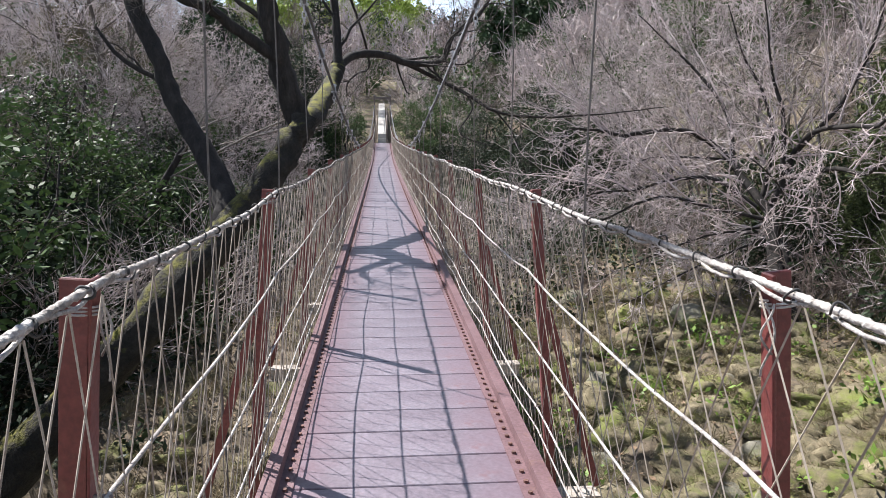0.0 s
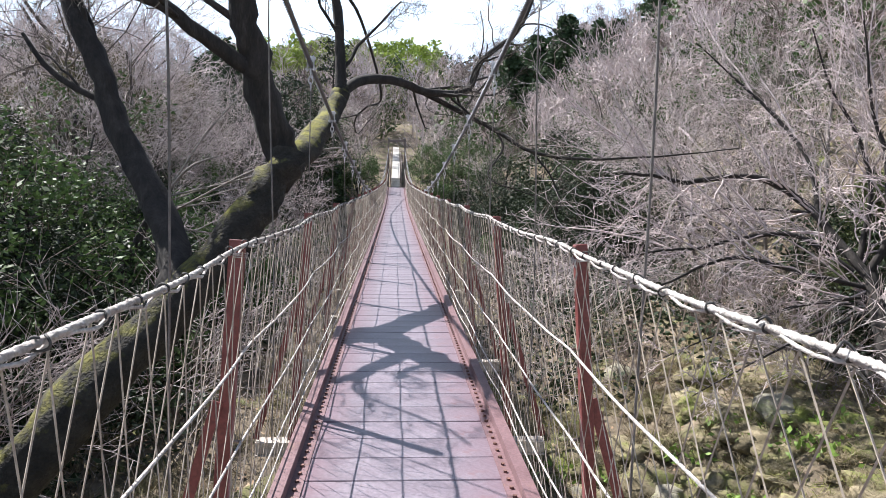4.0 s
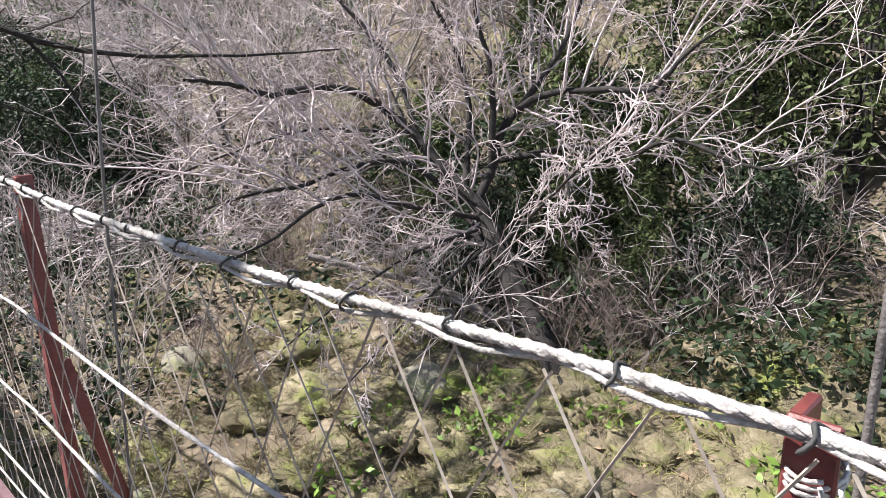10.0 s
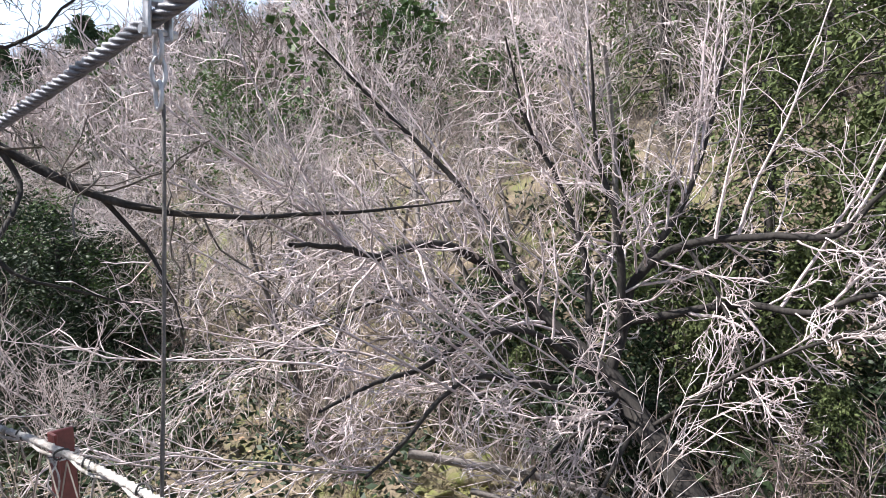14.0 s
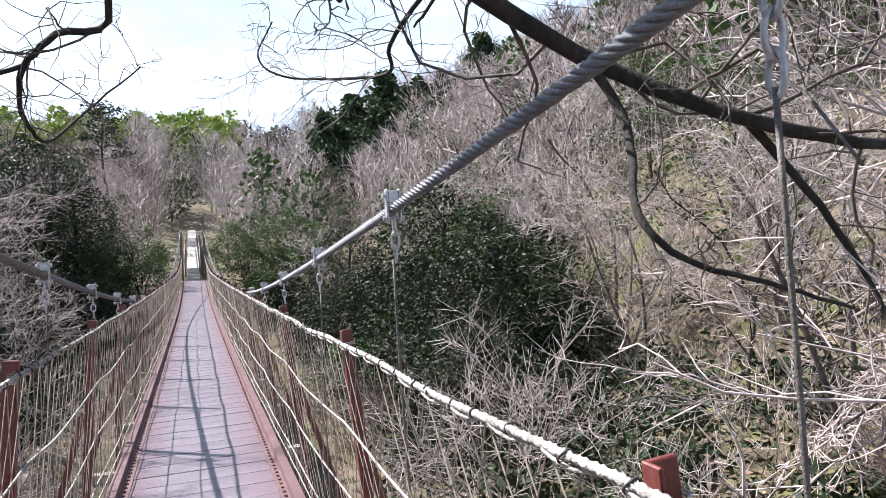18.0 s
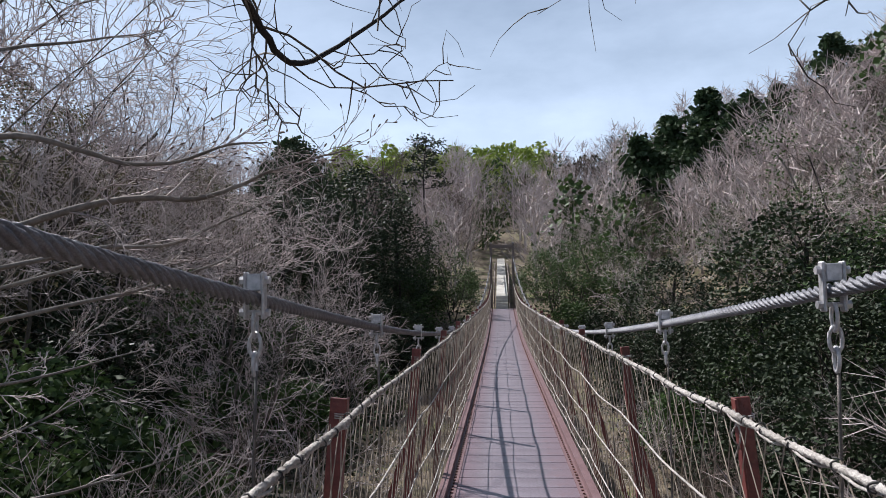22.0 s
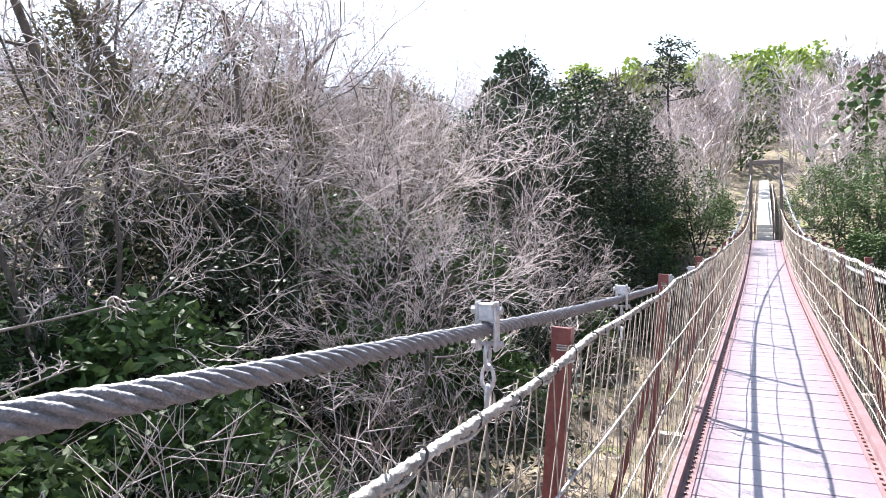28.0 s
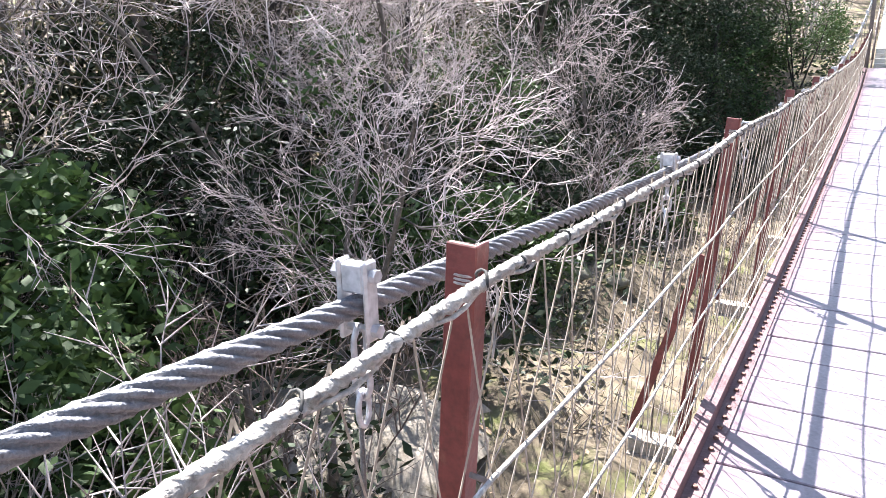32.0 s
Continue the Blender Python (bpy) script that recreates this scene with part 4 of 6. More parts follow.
def build_spreading_tree():
    rng = np.random.RandomState(21)
    base = np.array([6.72, 9.9, gz(6.72, 9.9)])
    out = []
    limb(rng, out, [base - (0, 0, 0.2), (6.9, 10.35, -1.78), (7.27, 11.2, -1.17), (7.52, 11.89, -0.54), (7.65, 12.42, 0.05)], 0.155, 0.11, SPEC_SPREAD, 0, 2, start=0.6, length=2)
    limb(rng, out, [base + (0.25, 0.05, -0.2), (7.12, 10.35, -1.8), (7.35, 10.93, -1.39), (7.55, 11.49, -0.83), (7.72, 12.1, -0.3)], 0.09, 0.06, SPEC_SPREAD, 0, 1, start=0.6, length=2)

    def spread(guide, thick, thin, kids, reach):
        limb(rng, out, guide, thick, thin, SPEC_SPREAD, 1, kids, start=0.1, length=reach)

    spread([(7.62, 12.4, 0.03), (7.42, 12.98, 0.56), (7.19, 13.59, 1.15), (6.53, 13.97, 1.58), (5.67, 13.91, 1.56), (4.97, 13.69, 1.48), (4.42, 13.58, 1.58), (3.8, 13.5, 1.6)], 0.09, 0.02, 26, 3.6)
    spread([(7.46, 12.51, 0.07), (6.76, 12.98, 0.6), (5.99, 13.18, 0.57), (5.17, 13.19, 0.37), (4.51, 13.17, 0.32), (3.8, 13.1, 0.2)], 0.048, 0.015, 21, 3)
    spread([(7.55, 12.15, -0.25), (7.47, 12.28, -0.14), (6.58, 12.62, 0.04), (5.8, 12.89, 0.24), (5.15, 12.9, 0.12), (4.51, 12.81, -0.16), (3.92, 12.68, -0.31)], 0.048, 0.014, 23, 2.8)
    spread([(7.65, 12.42, 0.05), (7.92, 12.35, 0.65), (8, 12.28, 1.12), (8.03, 11.68, 1.58), (8.12, 10.67, 1.67), (8.15, 10.1, 1.68), (8.17, 9.71, 2.08), (8.3, 9.12, 2.58)], 0.075, 0.015, 24, 3.4)
    spread([(8.07, 11.62, 1.55), (7.86, 11.14, 0.88), (7.61, 10.78, 0.09), (7.4, 10.41, -0.64)], 0.026, 0.007, 11, 1.9)
    spread([(7.62, 12.45, 0.05), (7.64, 12.65, 0.26), (7.92, 12.9, 1.41), (7.76, 13.19, 2.41), (7.43, 13.43, 3.14), (7.06, 13.5, 4.16)], 0.065, 0.012, 21, 3.4)
    spread([(7.88, 12.36, 0.42), (7.8, 12.39, 1.87), (7.6, 12.54, 2.66), (7.29, 12.47, 4.08)], 0.06, 0.012, 21, 3.4)
    spread([(7.94, 12.31, 0.65), (8.11, 11.11, 0.91), (8.14, 10.34, 0.85), (8.09, 9.69, 1.09), (8.16, 8.67, 0.83), (8.3, 7.97, 1.11)], 0.055, 0.01, 20, 2.8)
    spread([(7.3, 13.25, 0.8), (7.51, 14.12, 1.94), (7.15, 14.9, 2.88), (6.55, 15.48, 3.69), (6, 15.8, 4.3)], 0.055, 0.012, 21, 3.2)
    spread([(7.4, 12.2, -0.3), (6.3, 12.3, -0.5), (5.2, 12.3, -0.9), (4.2, 12.2, -1.3)], 0.028, 0.008, 18, 2.3)
    spread([(7.4, 12, -0.5), (6.2, 11.8, -0.9), (5.2, 11.6, -1.3), (4.4, 11.5, -1.7)], 0.026, 0.008, 17, 2.1)
    spread([(7.2, 13.4, 1), (6, 14.3, 1), (4.8, 14.7, 0.6), (3.8, 14.8, 0.2)], 0.028, 0.008, 18, 2.4)
    spread([(7.6, 11.9, -0.5), (6.9, 10.6, 0.4), (6, 9.6, 0.9), (5.2, 8.8, 1.2)], 0.026, 0.008, 18, 2.4)
    spread([(8, 12.28, 1.12), (8.68, 11.91, 2.15), (9.02, 11.69, 3.19), (9.08, 11.5, 4.25)], 0.055, 0.012, 21, 3.2)
    # sweeping side branches that fan out, sink and turn up at their tips
    mains = [p for p in out if p[2] == 1 and p[1][0] > 0.04]
    for i in range(44):
        pts, radii, _ = mains[i % len(mains)]
        j = rng.randint(len(pts) // 3, len(pts) - 1)
        d = unit(pts[j] - np.array([7.9, 12.0, -0.6]) + rng.normal(size=3) * 0.55)
        length = rng.uniform(1.5, 3.0)
        t = np.linspace(0, 1, 9)[:, None]
        sink = rng.uniform(-0.15, 0.55)
        line = pts[j] + d * t * length + UP * (0.25 * t - sink * 1.6 * t ** 2 + sink * 1.15 * t ** 3) * length + np.cumsum(rng.normal(size=(9, 3)) * 0.02, axis=0)
        rr = np.linspace(min(0.021, radii[j] * 0.6), 0.006, 9)
        out.append((line, rr, 2))
        sprout(rng, out, line, rr, length, 2, SPEC_SPREAD, 0.12, 13)
    tree = empty("spreading_tree", tuple(base), label="spreading bare tree with pale twigs on the bank below the bridge", category="tree")
    for name, some, mat in (("trunk", [p for p in out if p[2] < 1], M_BARK), ("limb", [p for p in out if p[2] == 1], M_BARK), ("branchwork", [p for p in out if p[2] > 1], M_TWIG_PALE)):
        V, Q = tubes(some, (12, 8, 4, 3, 3))
        ob = part(name, quad_mesh(name, V - base, Q, mat), None, tree)
        if name == "branchwork":
            tagged(ob, kind="stuff")
    for guide, r in (([(5.73, 13.9, -0.74), (6.4, 13.3, -0.95), (7.03, 12.62, -1.16), (7.37, 11.42, -1.53), (7.45, 11.0, -1.75)], 0.055), ([(5.8, 13.07, -1.0), (6.32, 12.47, -1.19), (6.72, 12.18, -1.16), (7.07, 11.56, -1.41), (7.2, 11.2, -1.8)], 0.035)):
        o = []
        limb(rng, o, guide, r, r * 0.6, SPEC_SPREAD, 1, 5, start=0.3, length=1.2)
        V, Q = tubes(o, (8, 8, 4, 3, 3))
        lo = np.array([guide[-1][0], guide[-1][1], gz(guide[-1][0], guide[-1][1])])
        thing("fallen_branch", quad_mesh("fallen_branch", V - lo, Q, M_LIMB), None, tuple(lo), label="pale fallen branch lying on the bank", category="branch", group="fallen branches")


build_spreading_tree()


# ---- the low tree whose branches reach towards the railing ----
SPEC_BOUGH = [(6, 0.1, 0.03, 6, 0.7, 0.5), (6, 0.13, 0.03, 11, 0.55, 0.30), (6, 0.16, 0.03, 4, 0.6, 0.4), (4, 0.22, 0.02, 0, 0.6, 0.4)]


def build_reaching_tree():
    rng = np.random.RandomState(24)
    base = np.array([-6.4, 17.2, gz(-6.4, 17.2)])
    out = []
    limb(rng, out, [base - (0, 0, 0.2), (-6.2, 17.4, -1.2), (-5.7, 17.7, 0.2), (-5.2, 18.0, 1.1)], 0.12, 0.08, SPEC_SPREAD, 0, 0)

    def spread(guide, thick, thin, kids, reach):
        limb(rng, out, guide, thick, thin, SPEC_SPREAD, 1, kids, start=0.2, length=reach)

    buds = []
    spread([(-5.2, 18, 1.1), (-4.5, 18.3, 2.3), (-4, 18.46, 2.95), (-3.75, 18.84, 3.33), (-3.51, 19.44, 3.61), (-3.18, 20.04, 3.9)], 0.03, 0.006, 10, 1.8)
    spread([(-5.3, 17.9, 0.9), (-4.6, 17.5, 1.6), (-3.9, 17.6, 1.9)], 0.035, 0.02, 4, 1.2)
    spread([(-5.5, 17.8, 0.6), (-5, 18.8, 0.7), (-4.4, 20.2, 0.8), (-3.9, 21.6, 1)], 0.03, 0.006, 12, 1.6)
    spread([(-5.5, 17.8, 0.4), (-4.6, 18.5, 0.1), (-3.7, 19.3, 0), (-3, 20.4, 0.1)], 0.03, 0.006, 12, 1.5)
    spread([(-5.8, 17.6, 0), (-5.2, 19, 0), (-4.9, 20.6, 0.2), (-4.7, 22, 0.5)], 0.03, 0.006, 12, 1.6)
    # budded boughs that hang over the railing
    THIN[0] = 0.0021
    for guide, thick, kids in (
        ([(-5.4, 17.9, 0.9), (-3.6, 16.9, 1.3), (-2.4, 16.5, 1.6), (-1.85, 16.47, 1.76), (-1.6, 16.5, 1.84), (-1.39, 16.52, 1.87), (-1.2, 16.58, 1.87), (-1.06, 16.61, 1.92), (-0.96, 16.64, 1.97), (-0.82, 16.68, 2.02), (-0.66, 16.73, 2.07)], 0.02, 22),
        ([(-3.0, 16.7, 1.45), (-2.3, 16.3, 1.9), (-1.7, 16.2, 2.03), (-1.45, 16.25, 1.99), (-1.32, 16.29, 1.95), (-1.16, 16.33, 1.96), (-1.0, 16.37, 2.02), (-0.88, 16.4, 2.03)], 0.014, 16),
        ([(-5.3, 17.9, 0.8), (-3.4, 17.3, 1.45), (-2.19, 17.40, 1.74), (-1.95, 17.50, 1.77), (-1.76, 17.57, 1.79), (-1.55, 17.65, 1.90), (-1.35, 17.73, 2.01), (-1.25, 17.77, 2.12)], 0.016, 16),
        ([(-5.4, 17.9, 0.6), (-3.4, 17.3, 1.2), (-2.18, 17.41, 1.49), (-1.96, 17.50, 1.54), (-1.66, 17.62, 1.65), (-1.46, 17.69, 1.74), (-1.31, 17.75, 1.82)], 0.015, 16),
        ([(-3.4, 17.3, 1.35), (-2.10, 17.44, 1.69), (-1.95, 17.50, 1.68), (-1.78, 17.57, 1.68), (-1.55, 17.66, 1.75)], 0.011, 12),
    ):
        start = len(out)
        limb(rng, out, guide, thick, 0.0028, SPEC_BOUGH, 1, kids, start=0.35, rough=0.03, length=1.1)
        for line, rr, _ in out[start:]:
            if rng.uniform() < 0.75:
                buds.append((line[-1], unit(line[-1] - line[-2])))
    limb(rng, out, [(-5.6, 17.8, 0.3), (-3.4, 15.9, 1.3), (-2.1, 15.2, 1.82), (-1.26, 15.05, 1.99), (-1.1, 15.05, 2.005), (-0.9, 15.04, 2.03), (-0.83, 15.04, 2.06), (-0.76, 15.03, 2.06)], 0.024, 0.010, SPEC_BOUGH, 1, 3, start=0.6, rough=0.03, length=0.5)
    THIN[0] = 0.0066
    tree = empty("low_tree", tuple(base), label="low bare tree with pale branches reaching towards the railing", category="tree")
    for name, some, mat in (("trunk", [p for p in out if p[2] < 1], M_BARK), ("limb", [p for p in out if p[2] == 1], M_LIMB), ("branchwork", [p for p in out if p[2] > 1], M_TWIG)):
        V, Q = tubes(some, (10, 6, 3, 3, 3))
        ob = part(name, quad_mesh(name, V - base, Q, mat), None, tree)
        if name == "branchwork":
            tagged(ob, kind="stuff")
    g = Geo()
    for p, d in buds:
        g.tube([p - base - d * 0.004, p - base + d * 0.006, p - base + d * 0.01, p - base + d * 0.014], [0.0018, 0.0036, 0.0028, 0.0008], 5)
    tagged(part("bud_cover", g, M_TWIG_DARK, tree, "swelling brown buds on the twig ends"), kind="stuff")


build_reaching_tree()


# ---- kinds of tree, built once and then copied ----
def kinds(make, n):
    return [make(k) for k in range(n)]


def make_bare(k):
    h = (6.0, 5.2, 6.6, 4.8)[k]
    paths = bare_tree_paths(100 + k, h, SPEC_TREE, stems=(1, 2, 1, 3)[k], spread=0.25)
    return tree_thing("bare_tree", paths, (7, 5, 3, 3), 2, (0, 0, 0), M_LIMB, (M_TWIG, M_TWIG, M_TWIG_DARK, M_TWIG)[k], label="leafless woodland tree with fine grey twigs", category="tree", group="bare trees on the slopes")


def make_rich(k):
    h = (6.2, 5.6, 6.8)[k]
    paths = bare_tree_paths(150 + k, h, SPEC_RICH, stems=(1, 2, 1)[k], spread=0.3, r=0.062)
    return tree_thing("bare_tree", paths, (8, 6, 4, 3, 3), 2, (0, 0, 0), M_LIMB_DARK, M_TWIG, label="wide leafless tree with sweeping pale twigs beside the bridge", category="tree", group="bare trees beside the bridge")


def make_shrub(k):
    paths = bare_tree_paths(200 + k, (2.3, 1.8, 2.7)[k], SPEC_SHRUB, stems=(8, 9, 9)[k], spread=0.55, r=0.013)
    return tree_thing("bare_shrub", paths, (4, 3, 3), 1, (0, 0, 0), M_TWIG_DARK, (M_TWIG, M_TWIG_DARK, M_TWIG)[k], label="tangled leafless shrub with pale twigs", category="shrub", group="bare shrubs on the valley floor")


def make_green(k):
    rng = np.random.RandomState(300 + k)
    paths = bare_tree_paths(310 + k, (3.4, 2.6, 4.2)[k], SPEC_GREEN, stems=(3, 4, 2)[k], spread=0.35, r=0.035)
    cen = tips(paths, 2)
    leaf = leaves(rng, cen, 0.14, 10, 0.105)
    return tree_thing("evergreen_shrub", paths, (6, 4, 3), 2, (0, 0, 0), M_BARK, M_TWIG_DARK, (leaf, M_LEAF), label="evergreen shrub with small glossy dark leaves", category="shrub", group="evergreen shrubs")


def make_thicket(k):
    rng = np.random.RandomState(350 + k)
    h, wide = ((2.2, 1.5), (1.6, 1.3), (2.9, 1.6))[k]
    paths = bare_tree_paths(360 + k, h * 0.9, SPEC_GREEN, stems=5, spread=0.6, r=0.022)
    n = 620
    a, z = rng.uniform(0, 6.283, n), rng.uniform(0.02, 1.0, n)
    r = wide * np.sqrt(np.clip(1 - (z * 0.95) ** 2.2, 0.03, 1)) * rng.uniform(0.5, 1.05, n) * (1 + 0.22 * np.sin(3 * a + 5 * z))
    leaf = leaves(rng, np.stack([r * np.cos(a), r * np.sin(a), z * h], 1), 0.11, 8, 0.125, droop=0.15)
    # all but kind 1 get the leaf with shade in its colour
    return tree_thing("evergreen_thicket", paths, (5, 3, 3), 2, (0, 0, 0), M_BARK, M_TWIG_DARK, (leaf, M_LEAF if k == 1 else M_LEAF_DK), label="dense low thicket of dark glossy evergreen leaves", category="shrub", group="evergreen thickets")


def make_cedar(k):
    rng = np.random.RandomState(400 + k)
    h = (9.0, 7.5, 4.0)[k]
    wide = (1.9, 1.7, 1.3)[k]
    paths = [(np.array([(0.03 * math.sin(z), 0.03 * math.cos(2 * z), z) for z in np.linspace(-0.3, h, 9)]), np.linspace(0.16, 0.02, 9) * h / 9, 0)]
    cen = []
    n = int(h * 15)
    for i in range(n):
        z = 0.5 + (h - 0.6) * (i / n) ** 0.9
        reach = wide * (1 - (z / h) ** 1.6) * rng.uniform(0.6, 1.15) + 0.15
        a = i * 2.4 + rng.uniform(-0.4, 0.4)
        d = np.array([math.cos(a), math.sin(a), 0])
        pts = np.array([(0, 0, z) + d * reach * t + UP * (0.10 * reach * t - 0.42 * reach * t * t) for t in (0, 0.35, 0.7, 1)])
        paths.append((pts, np.array([0.02, 0.014, 0.009, 0.004]), 1))
        for t in np.linspace(0.35, 1.05, 6):
            cen.append((0, 0, z) + d * reach * t + UP * (0.1 * reach * t - 0.42 * reach * t * t) + rng.normal(size=3) * 0.13 * reach * (0.5 + t) * 0.6)
    cen = np.array(cen)
    out = cen * (1, 1, 0)
    out /= np.linalg.norm(out, axis=1)[:, None] + 1e-6
    sprays = []
    for _ in range(3):
        d = out * 0.5 + rng.normal(size=cen.shape) * 0.35 - UP * rng.uniform(0.4, 1.0, (len(cen), 1))
        for k in range(5):
            sprays.append(cen + rng.normal(size=cen.shape) * 0.015 + d * 0.075 * k)
    leaf = leaves(rng, np.concatenate(sprays), 0.025, 1, 0.12, droop=0.8, slim=0.42)
    return tree_thing("cedar_tree", paths, (8, 4), 5, (0, 0, 0), M_BARK, M_TWIG_DARK, (leaf, M_CEDAR), label="cedar tree with drooping olive-green foliage", category="tree", group="cedar trees")


def make_dark(k):
    rng = np.random.RandomState(500 + k)
    h, wide = ((7.2, 3.3), (8.6, 2.3), (10.2, 2.1), (9.2, 2.6))[k]
    paths = bare_tree_paths(520 + k, h * 0.92, [(7, 0.05, 0.05, 16, 0.95, 0.42), (5, 0.15, 0.06, 7, 0.7, 0.5), (1, 0.2, 0.02, 0, 0.6, 0.5)], stems=1, spread=0.04, r=0.16)
    cen = []
    for i in range(1150):
        z = rng.uniform(0.04, 1.0)
        r = wide * (math.sin(math.pi * min(1, z * 0.86 + 0.14)) ** 0.7) * rng.uniform(0.45, 1.0) ** 0.5 * (1 + 0.2 * math.sin(9 * z + 5 * k)) + 0.1
        a = rng.uniform(0, 6.283)
        cen.append((r * math.cos(a), r * math.sin(a), z * h + 0.2 * math.sin(3 * a)))
    leaf = leaves(rng, cen, 0.16, (7, 7, 11, 8)[k], (0.17, 0.17, 0.105, 0.11)[k], droop=0.1)
    # M_LEAF_DK is a dark evergreen green with some shade painted in
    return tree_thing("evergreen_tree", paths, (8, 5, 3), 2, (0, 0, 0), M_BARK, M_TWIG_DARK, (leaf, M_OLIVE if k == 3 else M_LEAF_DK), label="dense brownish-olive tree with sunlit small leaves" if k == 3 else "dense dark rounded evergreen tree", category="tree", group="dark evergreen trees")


def scatter(kind, spots):
    """First kind of tree goes to the first spot that wants it, copies to the others. spots: (kind number, x, y, scale, turn)."""
    used = set()
    for k, x, y, s, turn in spots:
        if k in used:
            ob = copy_thing(kind[k], pose(x, y, gz(x, y) - 0.05, 0, 0, turn))
        else:
            ob = kind[k]
            ob.matrix_basis = pose(x, y, gz(x, y) - 0.05, 0, 0, turn)
            used.add(k)
        ob.scale = (s, s, s)
    for k, ob in enumerate(kind):
        if k not in used:
            for o in list(ob.children_recursive) + [ob]:
                bpy.data.objects.remove(o)


def random_spots(seed, n, xr, yr, kinds_n, sr, keep=lambda x, y: True, gap=1.2):
    rng = np.random.RandomState(seed)
    got = []
    for _ in range(n * 30):
        x, y = rng.uniform(*xr), rng.uniform(*yr)
        if keep(x, y) and all((x - a) ** 2 + (y - b) ** 2 > gap * gap for _, a, b, _, _ in got):
            got.append((rng.randint(kinds_n), x, y, rng.uniform(*sr), rng.uniform(0, 360)))
            if len(got) == n:
                break
    return got


BARE, RICH, SHRUB, GREEN, CEDAR, DARK = kinds(make_bare, 4), kinds(make_rich, 3), kinds(make_shrub, 3), kinds(make_green, 3), kinds(make_cedar, 3), kinds(make_dark, 4)
LEFT_TREES = [(0, -7.9, 28.2, 1.0, 15), (2, -8.6, 31.8, 1.1, 255), (1, -10.2, 36.2, 1.3, 70), (0, -13.4, 34.0, 1.5, 145), (2, -11.8, 28.2, 1.45, 330), (0, -10.4, 29.0, 1.75, 20), (1, -11.7, 30.6, 1.8, 130), (2, -11.1, 32.9, 1.5, 260), (0, -10.6, 26.6, 1.7, 75), (1, -9.2, 34.2, 1.25, 310), (1, -7.0, 30.6, 0.95, 200), (2, -9.4, 21.5, 0.95, 95), (1, -8.2, 24.6, 0.9, 170), (0, -12.5, 25.0, 0.95, 40), (2, -13.5, 21.0, 0.75, 220), (2, -7.2, 36.6, 1.0, 120), (1, -4.9, 35.8, 0.75, 20), (0, -12.5, 37.5, 1.3, 190), (2, -9.5, 15.5, 1.0, 50), (0, -11.5, 11.5, 0.9, 10), (0, -8.4, 8.5, 1.0, 100), (1, -5.2, 27.5, 0.7, 240)]
RIGHT_TREES = random_spots(31, 28, (9.8, 21), (12, 46), 4, (0.65, 0.95), lambda x, y: x > 9.0 + max(0, 20 - y) * 0.12, 1.6)
RIGHT_NEAR = [(1, 7.6, 17.8, 0.8, 40), (2, 8.8, 21.0, 0.85, 140), (0, 9.9, 16.4, 0.9, 250), (1, 9.4, 25.0, 0.8, 10), (2, 7.4, 38.5, 0.8, 80), (0, 10.8, 28.0, 0.9, 330), (1, 9.8, 5.2, 0.9, 60), (2, 12.0, 3.5, 1.0, 150)]
RIGHT_TREES = [(k, x, y, s * (1.05 - 0.03 * (x - 9.8)), a) for k, x, y, s, a in RIGHT_TREES]
END_TREES = [(0, -3.8, 52.5, 0.8, 60), (3, 4.4, 53.5, 0.8, 220), (1, 6.5, 51.0, 0.9, 20), (1, -5.5, 56.0, 1.0, 300), (0, 3.4, 58.5, 1.0, 100), (2, 9.2, 33.5, 0.9, 200), (3, 5.8, 43.0, 0.7, 100), (2, -3.2, 60.0, 0.9, 15), (1, 2.8, 64.0, 0.9, 75), (0, -8.0, 60.0, 1.0, 140)]
scatter(RICH, LEFT_TREES + RIGHT_NEAR)
scatter(BARE, RIGHT_TREES + END_TREES)
SHRUB_SPOTS = random_spots(41, 26, (2.6, 9.5), (9, 40), 3, (0.7, 1.1), lambda x, y: abs(x) > 2.6 and not (y < 14 and x < 5.5), 1.1) + random_spots(42, 26, (-9.5, -2.4), (6, 42), 3, (0.7, 1.2), lambda x, y: not (y < 9 and x > -4.5), 1.1)
SHRUB_SPOTS += [(1, 7.8, 13.8, 0.7, 10), (1, 8.8, 14.2, 0.8, 130), (1, 9.2, 13.0, 0.7, 250), (1, 8.2, 15.6, 0.8, 40), (1, 9.4, 15.6, 0.8, 190), (0, 8.7, 9.3, 0.8, 20), (1, 9.3, 8.2, 0.9, 110), (2, 9.9, 7.3, 0.8, 200), (0, 10.5, 9.1, 0.9, 290), (1, 9.0, 6.9, 0.8, 60), (2, 10.8, 6.2, 0.9, 160), (1, 8.4, 14.8, 0.9, 0), (1, 6.4, 15.8, 0.8, 70), (1, 7.2, 16.4, 0.9, 140), (0, -7.7, 27.3, 1.0, 30), (2, -8.8, 28.8, 1.1, 95), (1, -6.9, 26.0, 0.9, 170)]
scatter(SHRUB, SHRUB_SPOTS)
LEFT_BANK = [(2, -6.2, 9.5, 1.1, 0), (0, -7.1, 12.2, 1.25, 90), (2, -8.6, 10.5, 1.1, 40), (1, -5.8, 12.8, 1.1, 200), (0, -7.4, 15.6, 1.3, 130), (2, -9.8, 13, 1.15, 300), (1, -5.3, 16.6, 1, 10), (2, -8.6, 18.4, 1.1, 150), (0, -6.4, 21, 1, 260)]
